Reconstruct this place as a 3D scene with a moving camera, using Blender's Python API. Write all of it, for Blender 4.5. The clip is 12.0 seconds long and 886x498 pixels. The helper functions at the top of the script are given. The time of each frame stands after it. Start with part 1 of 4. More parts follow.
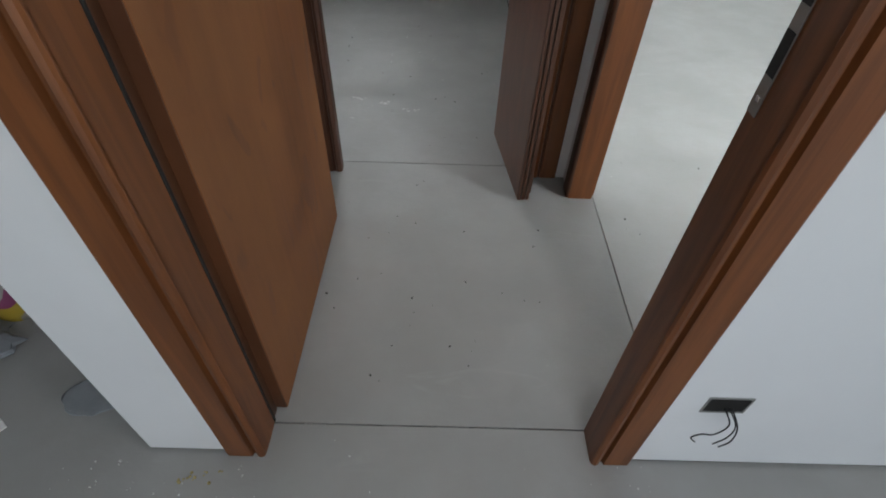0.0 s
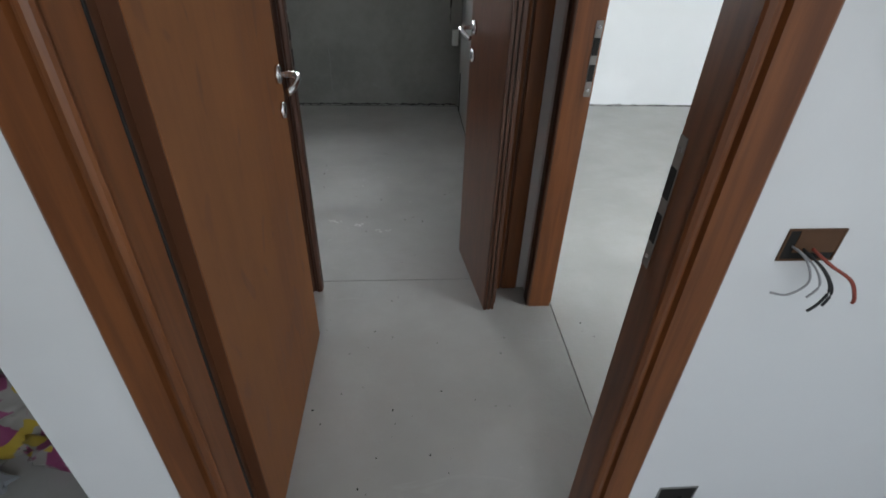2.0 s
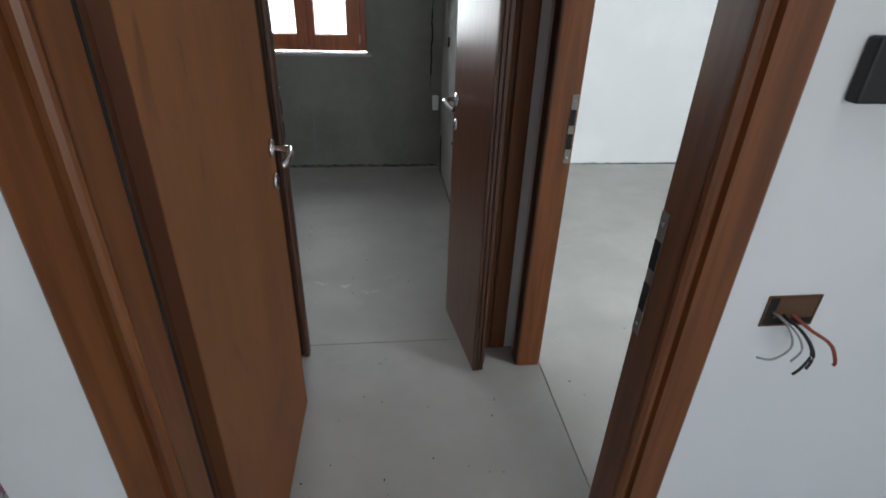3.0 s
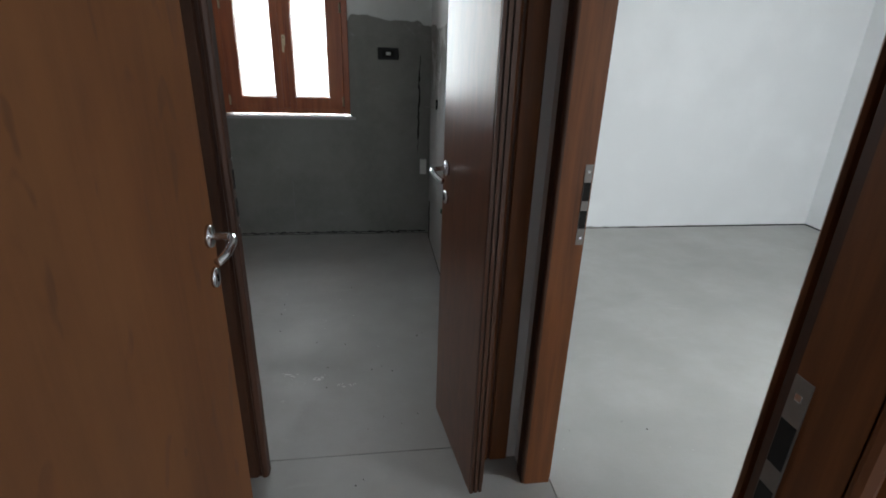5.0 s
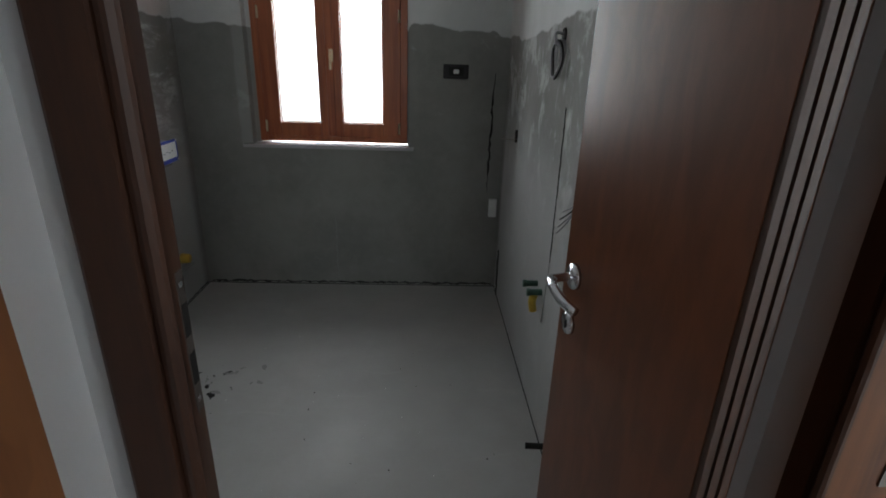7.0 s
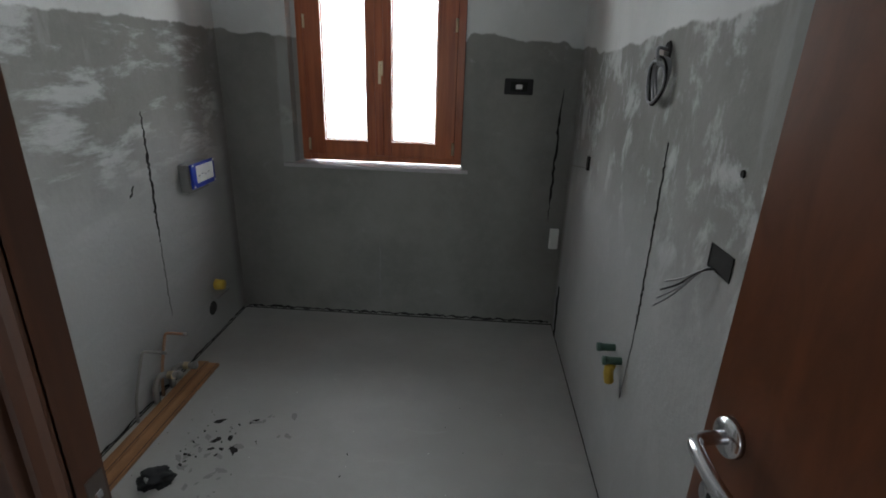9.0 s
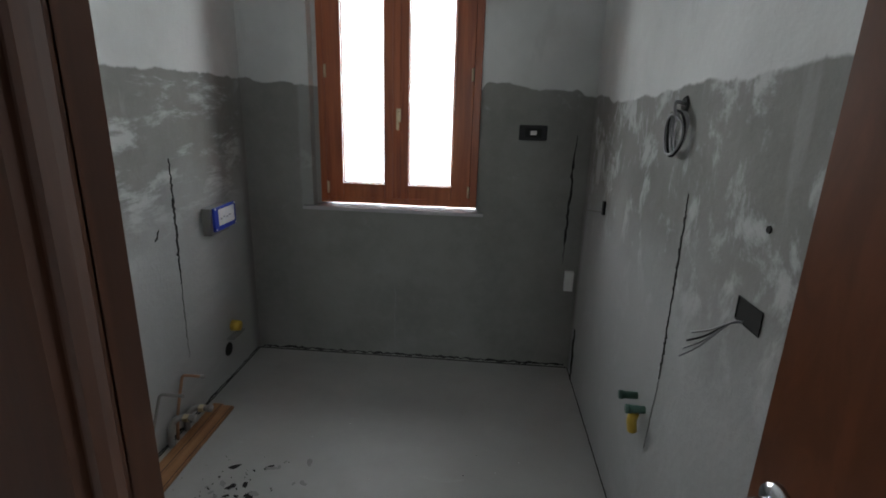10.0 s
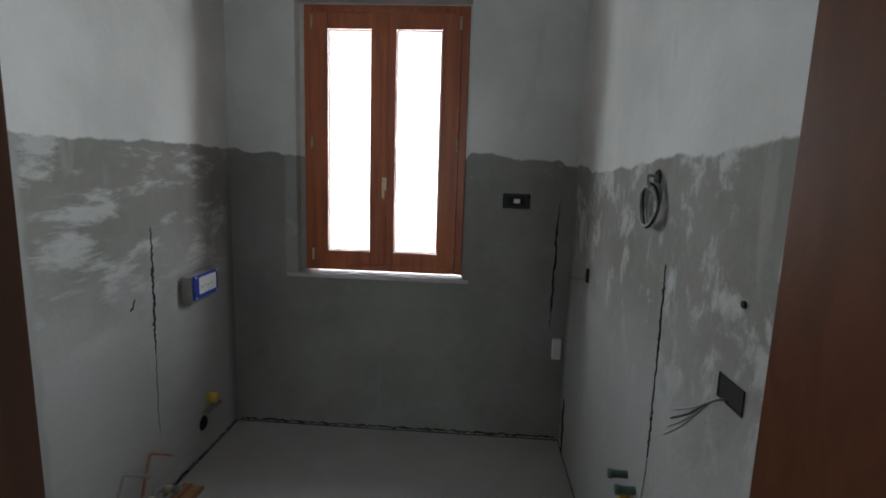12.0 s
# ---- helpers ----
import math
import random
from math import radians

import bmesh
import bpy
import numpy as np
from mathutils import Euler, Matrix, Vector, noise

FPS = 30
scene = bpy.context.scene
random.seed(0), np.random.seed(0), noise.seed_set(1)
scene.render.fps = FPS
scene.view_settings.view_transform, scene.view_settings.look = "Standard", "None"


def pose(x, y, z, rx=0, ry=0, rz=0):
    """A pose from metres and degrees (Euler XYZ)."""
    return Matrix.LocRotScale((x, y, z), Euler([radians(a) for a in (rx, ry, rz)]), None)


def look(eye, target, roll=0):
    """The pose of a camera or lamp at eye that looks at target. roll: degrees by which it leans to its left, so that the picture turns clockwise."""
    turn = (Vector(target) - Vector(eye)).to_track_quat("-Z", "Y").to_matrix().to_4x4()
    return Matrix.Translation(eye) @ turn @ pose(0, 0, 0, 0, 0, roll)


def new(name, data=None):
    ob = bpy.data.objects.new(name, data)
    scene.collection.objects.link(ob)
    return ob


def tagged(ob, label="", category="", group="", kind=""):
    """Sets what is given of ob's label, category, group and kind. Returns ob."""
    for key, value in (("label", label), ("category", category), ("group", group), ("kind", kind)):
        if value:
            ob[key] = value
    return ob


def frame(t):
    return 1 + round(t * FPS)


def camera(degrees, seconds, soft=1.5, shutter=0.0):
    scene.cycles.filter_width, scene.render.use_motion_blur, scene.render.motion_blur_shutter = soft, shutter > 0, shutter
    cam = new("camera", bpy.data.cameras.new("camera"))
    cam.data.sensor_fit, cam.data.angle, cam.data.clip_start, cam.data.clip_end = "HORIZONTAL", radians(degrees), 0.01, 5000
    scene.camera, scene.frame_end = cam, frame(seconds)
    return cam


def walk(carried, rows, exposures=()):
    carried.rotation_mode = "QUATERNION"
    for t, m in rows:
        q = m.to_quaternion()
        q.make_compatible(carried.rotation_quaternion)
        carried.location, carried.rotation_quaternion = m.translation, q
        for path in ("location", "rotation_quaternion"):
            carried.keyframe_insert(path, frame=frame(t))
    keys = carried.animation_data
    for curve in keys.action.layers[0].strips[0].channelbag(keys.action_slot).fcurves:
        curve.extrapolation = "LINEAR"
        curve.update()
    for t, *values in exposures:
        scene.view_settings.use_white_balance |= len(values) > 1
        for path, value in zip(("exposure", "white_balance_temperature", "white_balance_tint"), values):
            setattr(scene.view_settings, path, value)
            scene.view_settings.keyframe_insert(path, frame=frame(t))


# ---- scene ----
PATH = [
    (0, (1.485, -0.885, 1.217), (1.504, 0.519, -0.208), 2.2),
    (0.5, (1.448, -0.949, 1.294), (1.47, 0.481, -0.104), 2.1),
    (1, (1.464, -0.963, 1.354), (1.506, 0.537, 0.032), 1.8),
    (1.5, (1.471, -0.976, 1.368), (1.559, 0.605, 0.146), 1.9),
    (2, (1.465, -0.989, 1.399), (1.605, 0.654, 0.267), 2),
    (2.5, (1.448, -0.993, 1.423), (1.638, 0.705, 0.385), 2.1),
    (3, (1.436, -0.991, 1.441), (1.657, 0.755, 0.491), 2),
    (3.5, (1.431, -0.984, 1.459), (1.671, 0.804, 0.595), 1.8),
    (3.7, (1.426, -0.98, 1.466), (1.676, 0.824, 0.635), 1.8),
    (5.3, (1.484, -0.533, 1.39), (1.751, 1.305, 0.645), 1.9),
    (5.5, (1.476, -0.448, 1.384), (1.74, 1.391, 0.644), 1.9),
    (6, (1.454, -0.271, 1.382), (1.682, 1.584, 0.671), 1.9),
    (6.5, (1.448, -0.056, 1.395), (1.594, 1.811, 0.693), 1.7),
    (7, (1.435, 0.109, 1.407), (1.508, 1.979, 0.702), 1.8),
    (7.2, (1.427, 0.146, 1.43), (1.482, 2.006, 0.705), 1.8),
    (8.8, (1.403, 0.461, 1.437), (1.32, 2.329, 0.737), 1.9),
    (9, (1.391, 0.455, 1.447), (1.285, 2.327, 0.753), 1.9),
    (9.5, (1.37, 0.443, 1.466), (1.229, 2.329, 0.815), 1.9),
    (10, (1.344, 0.444, 1.484), (1.203, 2.358, 0.924), 1.8),
    (10.5, (1.345, 0.445, 1.496), (1.203, 2.386, 1.033), 1.7),
    (11, (1.352, 0.442, 1.509), (1.216, 2.4, 1.122), 1.6),
    (11.5, (1.359, 0.455, 1.513), (1.231, 2.419, 1.158), 1.7),
    (12, (1.385, 0.469, 1.506), (1.26, 2.44, 1.188), 1.8),
]
cam = camera(82.8, 12.0, soft=1.8)
walk(cam, [(t, look(eye, target, roll)) for t, eye, target, roll in PATH],
     exposures=((0, 0.45), (1.5, 0.35), (2.5, 0.25), (3.7, 0.1), (5.5, -0.15), (6.5, -0.25), (7.2, -0.2), (8.8, 0.0), (12, -0.08)))

# ---- world and large lights ----
world = bpy.data.worlds.new("world")
scene.world = world
world.use_nodes = True
wn = world.node_tree.nodes
sky = wn.new("ShaderNodeTexSky")
sky.sky_type, sky.sun_disc = "NISHITA", False
sky.sun_elevation, sky.sun_rotation = radians(40), radians(150)
wn["Background"].inputs["Strength"].default_value = 0.12
world.node_tree.links.new(sky.outputs[0], wn["Background"].inputs["Color"])
sun = new("sun", bpy.data.lights.new("sun", "SUN"))
sun.data.energy, sun.data.angle, sun.data.color = 0.6, radians(15), (1, 0.97, 0.92)
sun.matrix_world = look((0, 0, 0), (0.5, 0.8, -0.8))


def window_light(name, m, w, h, watts, colour):
    ob = new(name, bpy.data.lights.new(name, "AREA"))
    ob.data.shape, ob.data.size, ob.data.size_y, ob.data.energy, ob.data.color = "RECTANGLE", w, h, watts, colour
    ob.matrix_world = m
    return ob


window_light("bath_daylight", look((0.868, 3.92, 1.62), (0.868, 0, 1.35)), 1.7, 1.3, 84, (0.93, 0.97, 1.0))
window_light("room_daylight", look((3.65, -0.62, 1.35), (3.4, 3, 0.7)), 1.3, 2.2, 70, (0.9, 0.97, 1.0))
window_light("hall_daylight", look((2.15, -3.58, 1.5), (1.7, 0, 0.9)), 1.2, 1.4, 25, (0.86, 0.94, 1.0))
lamp = new("hall_lamp", bpy.data.lights.new("hall_lamp", "AREA"))
lamp.data.shape, lamp.data.size, lamp.data.energy, lamp.data.color = "DISK", 0.28, 3.5, (0.98, 0.98, 1.0)
lamp.matrix_world = look((1.86, -0.80, 2.66), (1.80, -0.55, 0))


# ---- materials ----
class Mat:
    """A small wrapper to write node materials."""

    def __init__(self, name, rough=0.7, metal=0.0, colour=(0.5, 0.5, 0.5)):
        self.m = bpy.data.materials.new(name)
        self.m.use_nodes = True
        self.n, self.l = self.m.node_tree.nodes, self.m.node_tree.links
        self.b = self.n["Principled BSDF"]
        self.b.inputs["Roughness"].default_value = rough
        self.b.inputs["Metallic"].default_value = metal
        self.b.inputs["Base Color"].default_value = (*colour, 1)
        self.pos = self.n.new("ShaderNodeNewGeometry").outputs["Position"]

    def mapped(self, scale=(1, 1, 1), move=(0, 0, 0)):
        v = self.n.new("ShaderNodeMapping")
        v.inputs["Scale"].default_value, v.inputs["Location"].default_value = scale, move
        self.l.new(self.pos, v.inputs["Vector"])
        return v.outputs[0]

    def noise(self, size, detail=4, rough=0.55, scale=(1, 1, 1), move=(0, 0, 0), bend=0.0):
        t = self.n.new("ShaderNodeTexNoise")
        t.inputs["Scale"].default_value, t.inputs["Detail"].default_value = size, detail
        t.inputs["Roughness"].default_value, t.inputs["Distortion"].default_value = rough, bend
        self.l.new(self.mapped(scale, move), t.inputs["Vector"])
        return t.outputs["Fac"]

    def ramp(self, fac, a, b, lo=0.0, hi=1.0):
        r = self.n.new("ShaderNodeMapRange")
        r.interpolation_type = "SMOOTHSTEP"
        for k, v in (("From Min", a), ("From Max", b), ("To Min", lo), ("To Max", hi)):
            r.inputs[k].default_value = v
        self.l.new(fac, r.inputs["Value"])
        return r.outputs["Result"]

    def calc(self, op, a, b=0.0):
        c = self.n.new("ShaderNodeMath")
        c.operation = op
        for i, v in enumerate((a, b)):
            if isinstance(v, (int, float)):
                c.inputs[i].default_value = v
            else:
                self.l.new(v, c.inputs[i])
        return c.outputs[0]

    def axis(self, k):
        s = self.n.new("ShaderNodeSeparateXYZ")
        self.l.new(self.pos, s.inputs[0])
        return s.outputs[k]

    def mix(self, fac, a, b):
        x = self.n.new("ShaderNodeMix")
        x.data_type = "RGBA"
        for i, v in ((0, fac), (6, a), (7, b)):
            if isinstance(v, tuple):
                x.inputs[i].default_value = (*v, 1)
            elif isinstance(v, (int, float)):
                x.inputs[i].default_value = v
            else:
                self.l.new(v, x.inputs[i])
        return x.outputs[2]

    def paint(self, c):
        self.l.new(c, self.b.inputs["Base Color"])
        return self

    def gloss(self, r):
        self.l.new(r, self.b.inputs["Roughness"])
        return self

    def bump(self, h, depth=0.002, strength=1.0):
        bn = self.n.new("ShaderNodeBump")
        bn.inputs["Distance"].default_value, bn.inputs["Strength"].default_value = depth, strength
        self.l.new(h, bn.inputs["Height"])
        self.l.new(bn.outputs[0], self.b.inputs["Normal"])
        return self


def plain(name, colour, rough=0.6, metal=0.0, vary=0.12):
    m = Mat(name, rough, metal, colour)
    dark = tuple(c * (1 - vary) for c in colour)
    m.paint(m.mix(m.ramp(m.noise(30), 0.3, 0.7), dark, colour))
    return m.m


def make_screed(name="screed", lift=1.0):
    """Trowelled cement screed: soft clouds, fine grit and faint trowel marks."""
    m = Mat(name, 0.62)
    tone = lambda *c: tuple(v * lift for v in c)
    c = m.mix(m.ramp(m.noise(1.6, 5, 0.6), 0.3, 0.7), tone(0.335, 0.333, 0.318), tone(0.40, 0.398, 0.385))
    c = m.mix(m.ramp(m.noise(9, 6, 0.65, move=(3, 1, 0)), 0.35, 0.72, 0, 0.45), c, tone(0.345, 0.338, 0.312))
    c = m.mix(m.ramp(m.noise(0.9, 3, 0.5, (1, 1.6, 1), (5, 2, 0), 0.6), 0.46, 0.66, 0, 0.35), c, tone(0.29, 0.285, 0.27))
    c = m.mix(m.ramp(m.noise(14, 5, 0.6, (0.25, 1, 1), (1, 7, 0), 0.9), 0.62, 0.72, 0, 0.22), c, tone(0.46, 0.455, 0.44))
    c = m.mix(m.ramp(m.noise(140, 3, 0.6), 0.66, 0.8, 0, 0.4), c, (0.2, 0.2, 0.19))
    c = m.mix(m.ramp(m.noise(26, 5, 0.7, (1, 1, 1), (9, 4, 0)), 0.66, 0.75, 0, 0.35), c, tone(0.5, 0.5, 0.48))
    m.paint(c).gloss(m.ramp(m.noise(4), 0.35, 0.7, 0.5, 0.7))
    return m.bump(m.calc("ADD", m.noise(60, 5), m.calc("MULTIPLY", m.noise(4, 3), 1.5)), 0.0012, 0.5).m


def make_white(name, colour, rough=0.85):
    m = Mat(name, rough)
    low = tuple(c * 0.93 for c in colour)
    c = m.mix(m.ramp(m.noise(1.7, 4), 0.35, 0.7), low, colour)
    c = m.mix(m.ramp(m.noise(45, 5, 0.7), 0.7, 0.8, 0, 0.3), c, tuple(c2 * 0.8 for c2 in colour))
    m.paint(c)
    return m.bump(m.noise(90, 4), 0.0008, 0.4).m


def make_render():
    """Bare cement render up to about 1.55 m with pale filler smears, thin whitish plaster above."""
    m = Mat("cement_render", 0.88)
    x, y, z = m.axis(0), m.axis(1), m.axis(2)
    east, west, north = m.ramp(x, 1.80, 1.85), m.ramp(x, 0.12, 0.08), m.ramp(y, 3.05, 3.15)
    side = m.calc("SUBTRACT", 1.0, north)
    grey = m.mix(m.ramp(m.noise(2.6, 6, 0.6), 0.3, 0.7), (0.205, 0.204, 0.190), (0.260, 0.258, 0.242))
    grey = m.mix(m.ramp(m.noise(18, 6, 0.7, move=(2, 7, 1)), 0.4, 0.75, 0, 0.3), grey, (0.30, 0.295, 0.275))
    light = (0.56, 0.575, 0.575)
    # filler: upright dabs on the east wall, level trowel streaks on the west wall, few patches beside the window
    dab = m.ramp(m.noise(6.0, 7, 0.66, (1, 1, 0.75), (1.3, 0.4, 2.2), 0.35), 0.50, 0.62)
    streak = m.ramp(m.noise(5.0, 7, 0.66, (1, 0.55, 1.9), (3.1, 2.4, 0.2), 0.3), 0.49, 0.63)
    patch = m.ramp(m.noise(5.0, 5, 0.6, (1, 1, 1), (0.7, 0.4, 0.9), 0.3), 0.63, 0.72, 0, 0.4)
    smear = m.calc("ADD", m.calc("MULTIPLY", dab, east), m.calc("MULTIPLY", streak, west))
    smear = m.calc("ADD", m.calc("MULTIPLY", smear, side), m.calc("MULTIPLY", patch, north))
    band = m.ramp(z, 0.80, 1.10, 0.25, 0.70)
    grey = m.mix(m.calc("MULTIPLY", smear, band), grey, light)
    wash = m.ramp(m.calc("ADD", z, m.calc("MULTIPLY", m.noise(3.0, 4), 0.5)), 1.50, 1.05, 0, 0.72)
    grey = m.mix(m.calc("MULTIPLY", wash, side), grey, (0.46, 0.465, 0.46))
    drip = m.ramp(m.noise(9, 4, 0.6, (1, 1, 0.25), (4, 0, 0)), 0.6, 0.72, 0, 0.28)
    grey = m.mix(m.calc("MULTIPLY", drip, side), grey, (0.44, 0.44, 0.43))
    # smooth grey coat on the west wall beside the door
    coat = m.calc("MULTIPLY", west, m.ramp(m.calc("ADD", y, m.calc("MULTIPLY", m.noise(6, 3), 0.06)), 1.93, 1.90))
    grey = m.mix(coat, grey, (0.33, 0.34, 0.33))
    # paler plaster filled in along the window frame
    trim = m.calc("MULTIPLY", north, m.calc("MULTIPLY", m.ramp(m.calc("ADD", x, m.calc("MULTIPLY", m.noise(8, 3), 0.03)), 0.345, 0.365), m.ramp(x, 0.46, 0.45)))
    grey = m.mix(m.calc("MULTIPLY", trim, m.ramp(z, 0.88, 0.91, 0, 0.32)), grey, (0.46, 0.465, 0.455))
    top = m.mix(m.ramp(m.noise(2.4, 5), 0.3, 0.7), (0.56, 0.57, 0.56), (0.68, 0.69, 0.68))
    top = m.mix(m.ramp(m.noise(7, 5, 0.6, (1, 1, 0.3), (8, 3, 0)), 0.58, 0.7, 0, 0.35), top, (0.48, 0.49, 0.48))
    wob = m.calc("MULTIPLY", m.calc("SUBTRACT", m.noise(2.2, 6, 0.66, (1, 1, 0.5)), 0.5), 0.12)
    rise = m.calc("MULTIPLY", east, m.ramp(y, 2.35, 1.80, 0.035, -0.022))
    rise = m.calc("ADD", rise, m.calc("MULTIPLY", west, -0.022))
    hump = m.calc("MULTIPLY", m.ramp(x, 1.30, 1.36), m.ramp(x, 1.62, 1.40, 0, -0.05))
    rise = m.calc("ADD", rise, m.calc("MULTIPLY", north, hump))
    edge = m.ramp(m.calc("ADD", m.calc("ADD", z, wob), rise), 1.545, 1.556)
    m.paint(m.mix(edge, grey, top))
    return m.bump(m.calc("ADD", m.noise(38, 6, 0.65), m.calc("MULTIPLY", edge, 0.5)), 0.004, 0.5).m


def make_wood(name, dark, mid, lightc, rough=0.4, dust=0.0, grain=(1, 1, 0.06), size=34, blotch=0.6):
    m = Mat(name, rough)
    g = m.noise(size, 6, 0.62, grain, (0.3, 0.1, 0), 0.6)
    c = m.mix(m.ramp(g, 0.33, 0.68), dark, mid)
    c = m.mix(m.ramp(m.noise(5, 5, 0.6, (1, 1, 0.16), (6, 2, 1), 0.3), 0.38, 0.72, 0, blotch), c, lightc)
    r = m.ramp(m.noise(4, 1), 0.2, 0.8, rough, rough + 0.05 * blotch)
    if dust:
        d = m.ramp(m.noise(3.4, 5, 0.6, (1, 1, 0.7), (2, 5, 1)), 0.3, 0.72, 0.28, dust)
        wipe = m.ramp(m.noise(13, 2, 0.5, (1, 1, 0.42), (3, 1.3, 4), 0.5), 0.60, 0.66, 0, 0.55)
        d = m.calc("MULTIPLY", d, m.calc("SUBTRACT", 1.0, wipe))
        c = m.mix(d, c, (0.36, 0.148, 0.052))
        r = m.calc("ADD", r, m.calc("MULTIPLY", d, 0.35))
    m.paint(c).gloss(r)
    return m.bump(g, 0.0005, 0.35).m


M = {
    "screed": make_screed(),
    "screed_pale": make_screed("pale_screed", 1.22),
    "white": make_white("white_paint", (0.80, 0.81, 0.82)),
    "ceiling": make_white("ceiling_paint", (0.78, 0.78, 0.77)),
    "render": make_render(),
    "rough": make_white("joint_mortar", (0.27, 0.27, 0.26)),
    "wood": make_wood("tanganyika_walnut", (0.11, 0.034, 0.010), (0.20, 0.066, 0.018), (0.25, 0.088, 0.026), 0.43),
    "leaf": make_wood("dusty_walnut_leaf", (0.115, 0.037, 0.011), (0.17, 0.055, 0.016), (0.20, 0.068, 0.020), 0.55, 0.62),
    "panel": make_wood("walnut_panel", (0.125, 0.040, 0.015), (0.18, 0.057, 0.022), (0.205, 0.070, 0.028), 0.31, 0.0, (1, 1, 0.3), 20, blotch=0.12),
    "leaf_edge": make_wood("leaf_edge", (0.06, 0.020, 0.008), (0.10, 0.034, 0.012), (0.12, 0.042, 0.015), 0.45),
    # walnut darkened to stand for shade on casings, linings and strips; also plank grooves
    "edge": make_wood("shaded_walnut_edge", (0.045, 0.018, 0.010), (0.075, 0.029, 0.014), (0.10, 0.04, 0.02), 0.45),
    "frame": make_wood("window_wood", (0.26, 0.060, 0.020), (0.42, 0.110, 0.036), (0.50, 0.15, 0.05), 0.28),
    "board": make_wood("floor_board", (0.22, 0.10, 0.04), (0.36, 0.18, 0.08), (0.42, 0.22, 0.10), 0.5, 0.0, (1, 0.06, 1)),
    "steel": plain("satin_steel", (0.72, 0.72, 0.74), 0.22, 1.0, 0.05),
    "black": plain("black_plastic", (0.010, 0.010, 0.011), 0.6),
    "faint_steel": plain("faint_steel", (0.13, 0.11, 0.10), 0.6, 0.6),
    "hole": plain("dark_cavity", (0.014, 0.013, 0.012), 0.95),
    "blue": plain("blue_plastic", (0.02, 0.05, 0.42), 0.4),
    "label": plain("white_label", (0.78, 0.78, 0.76), 0.6, 0, 0.04),
    "orange": plain("orange_box", (0.105, 0.047, 0.019), 0.7),
    "plate_steel": plain("plate_steel", (0.26, 0.24, 0.225), 0.55, 0.5),
    "dull_steel": plain("dull_steel", (0.30, 0.27, 0.25), 0.5, 0.8),
    "yellow": plain("yellow_plastic", (0.62, 0.42, 0.05), 0.5),
    "marble": plain("sill_marble", (0.46, 0.44, 0.45), 0.25),
    "grey_pipe": plain("grey_pipe", (0.30, 0.29, 0.27), 0.5),
    "copper": plain("dull_copper", (0.42, 0.24, 0.15), 0.45, 0.6),
    "green": plain("green_pipe", (0.06, 0.13, 0.10), 0.5),
    "brass": plain("worn_brass", (0.70, 0.60, 0.40), 0.35, 0.9),
    "wire_grey": plain("grey_wire", (0.30, 0.30, 0.31), 0.5),
    "wire_red": plain("red_wire", (0.28, 0.05, 0.03), 0.5),
    "foam": plain("blue_grey_foam", (0.10, 0.115, 0.14), 0.9),
    "filler": plain("white_filler", (0.70, 0.70, 0.68), 0.9),
    "rag": plain("black_rag", (0.02, 0.022, 0.024), 0.85),
    "film": plain("plastic_film", (0.30, 0.32, 0.34), 0.2),
    "straw": plain("straw", (0.45, 0.36, 0.15), 0.8),
}


def make_glass():
    m = Mat("window_glass", 0.05)
    t, g, x = m.n.new("ShaderNodeBsdfTransparent"), m.n.new("ShaderNodeBsdfGlossy"), m.n.new("ShaderNodeMixShader")
    t.inputs["Color"].default_value = (0.96, 0.98, 0.98, 1)
    g.inputs["Roughness"].default_value = 0.04
    x.inputs[0].default_value = 0.06
    m.l.new(t.outputs[0], x.inputs[1])
    m.l.new(g.outputs[0], x.inputs[2])
    m.l.new(x.outputs[0], m.n["Material Output"].inputs["Surface"])
    return m.m


M["glass"] = make_glass()


def make_haze():
    m = Mat("pale_sky", 1)
    e = m.n.new("ShaderNodeEmission")
    e.inputs["Color"].default_value, e.inputs["Strength"].default_value = (0.95, 0.98, 1, 1), 6.0
    m.l.new(e.outputs[0], m.n["Material Output"].inputs["Surface"])
    return m.m


M["haze"] = make_haze()


def make_bag():
    m = Mat("printed_bag", 0.35)
    a = m.ramp(m.noise(7, 2, 0.4, (1, 1, 1), (2, 3, 1), 1.5), 0.47, 0.5)
    b = m.ramp(m.noise(11, 1, 0.4, (1, 1, 1), (8, 1, 5), 1.0), 0.60, 0.62)
    c = m.mix(a, (0.30, 0.28, 0.26), (0.24, 0.05, 0.13))
    m.paint(m.mix(b, c, (0.42, 0.30, 0.04)))
    return m.bump(m.noise(12, 4), 0.01, 0.6).m


M["bag"] = make_bag()


# ---- building helpers ----
def mesh_ob(name, bm, material):
    me = bpy.data.meshes.new(name)
    bm.to_mesh(me)
    bm.free()
    me.materials.append(M[material])
    return new(name, me)


def smooth(ob):
    for p in ob.data.polygons:
        p.use_smooth = True
    return ob


def thing(name, at, label, category, group="", kind=""):
    ob = new(name)
    ob.location = at
    return tagged(ob, label, category, group, kind)


def part(name, bm, material, parent, label="", soft=False):
    """One mesh under its thing; the bmesh is in world coordinates."""
    bpy.context.view_layer.update()
    ob = mesh_ob(name, bm, material)
    ob.data.transform(parent.matrix_world.inverted())
    ob.parent = parent
    if soft:
        smooth(ob)
    return tagged(ob, label)


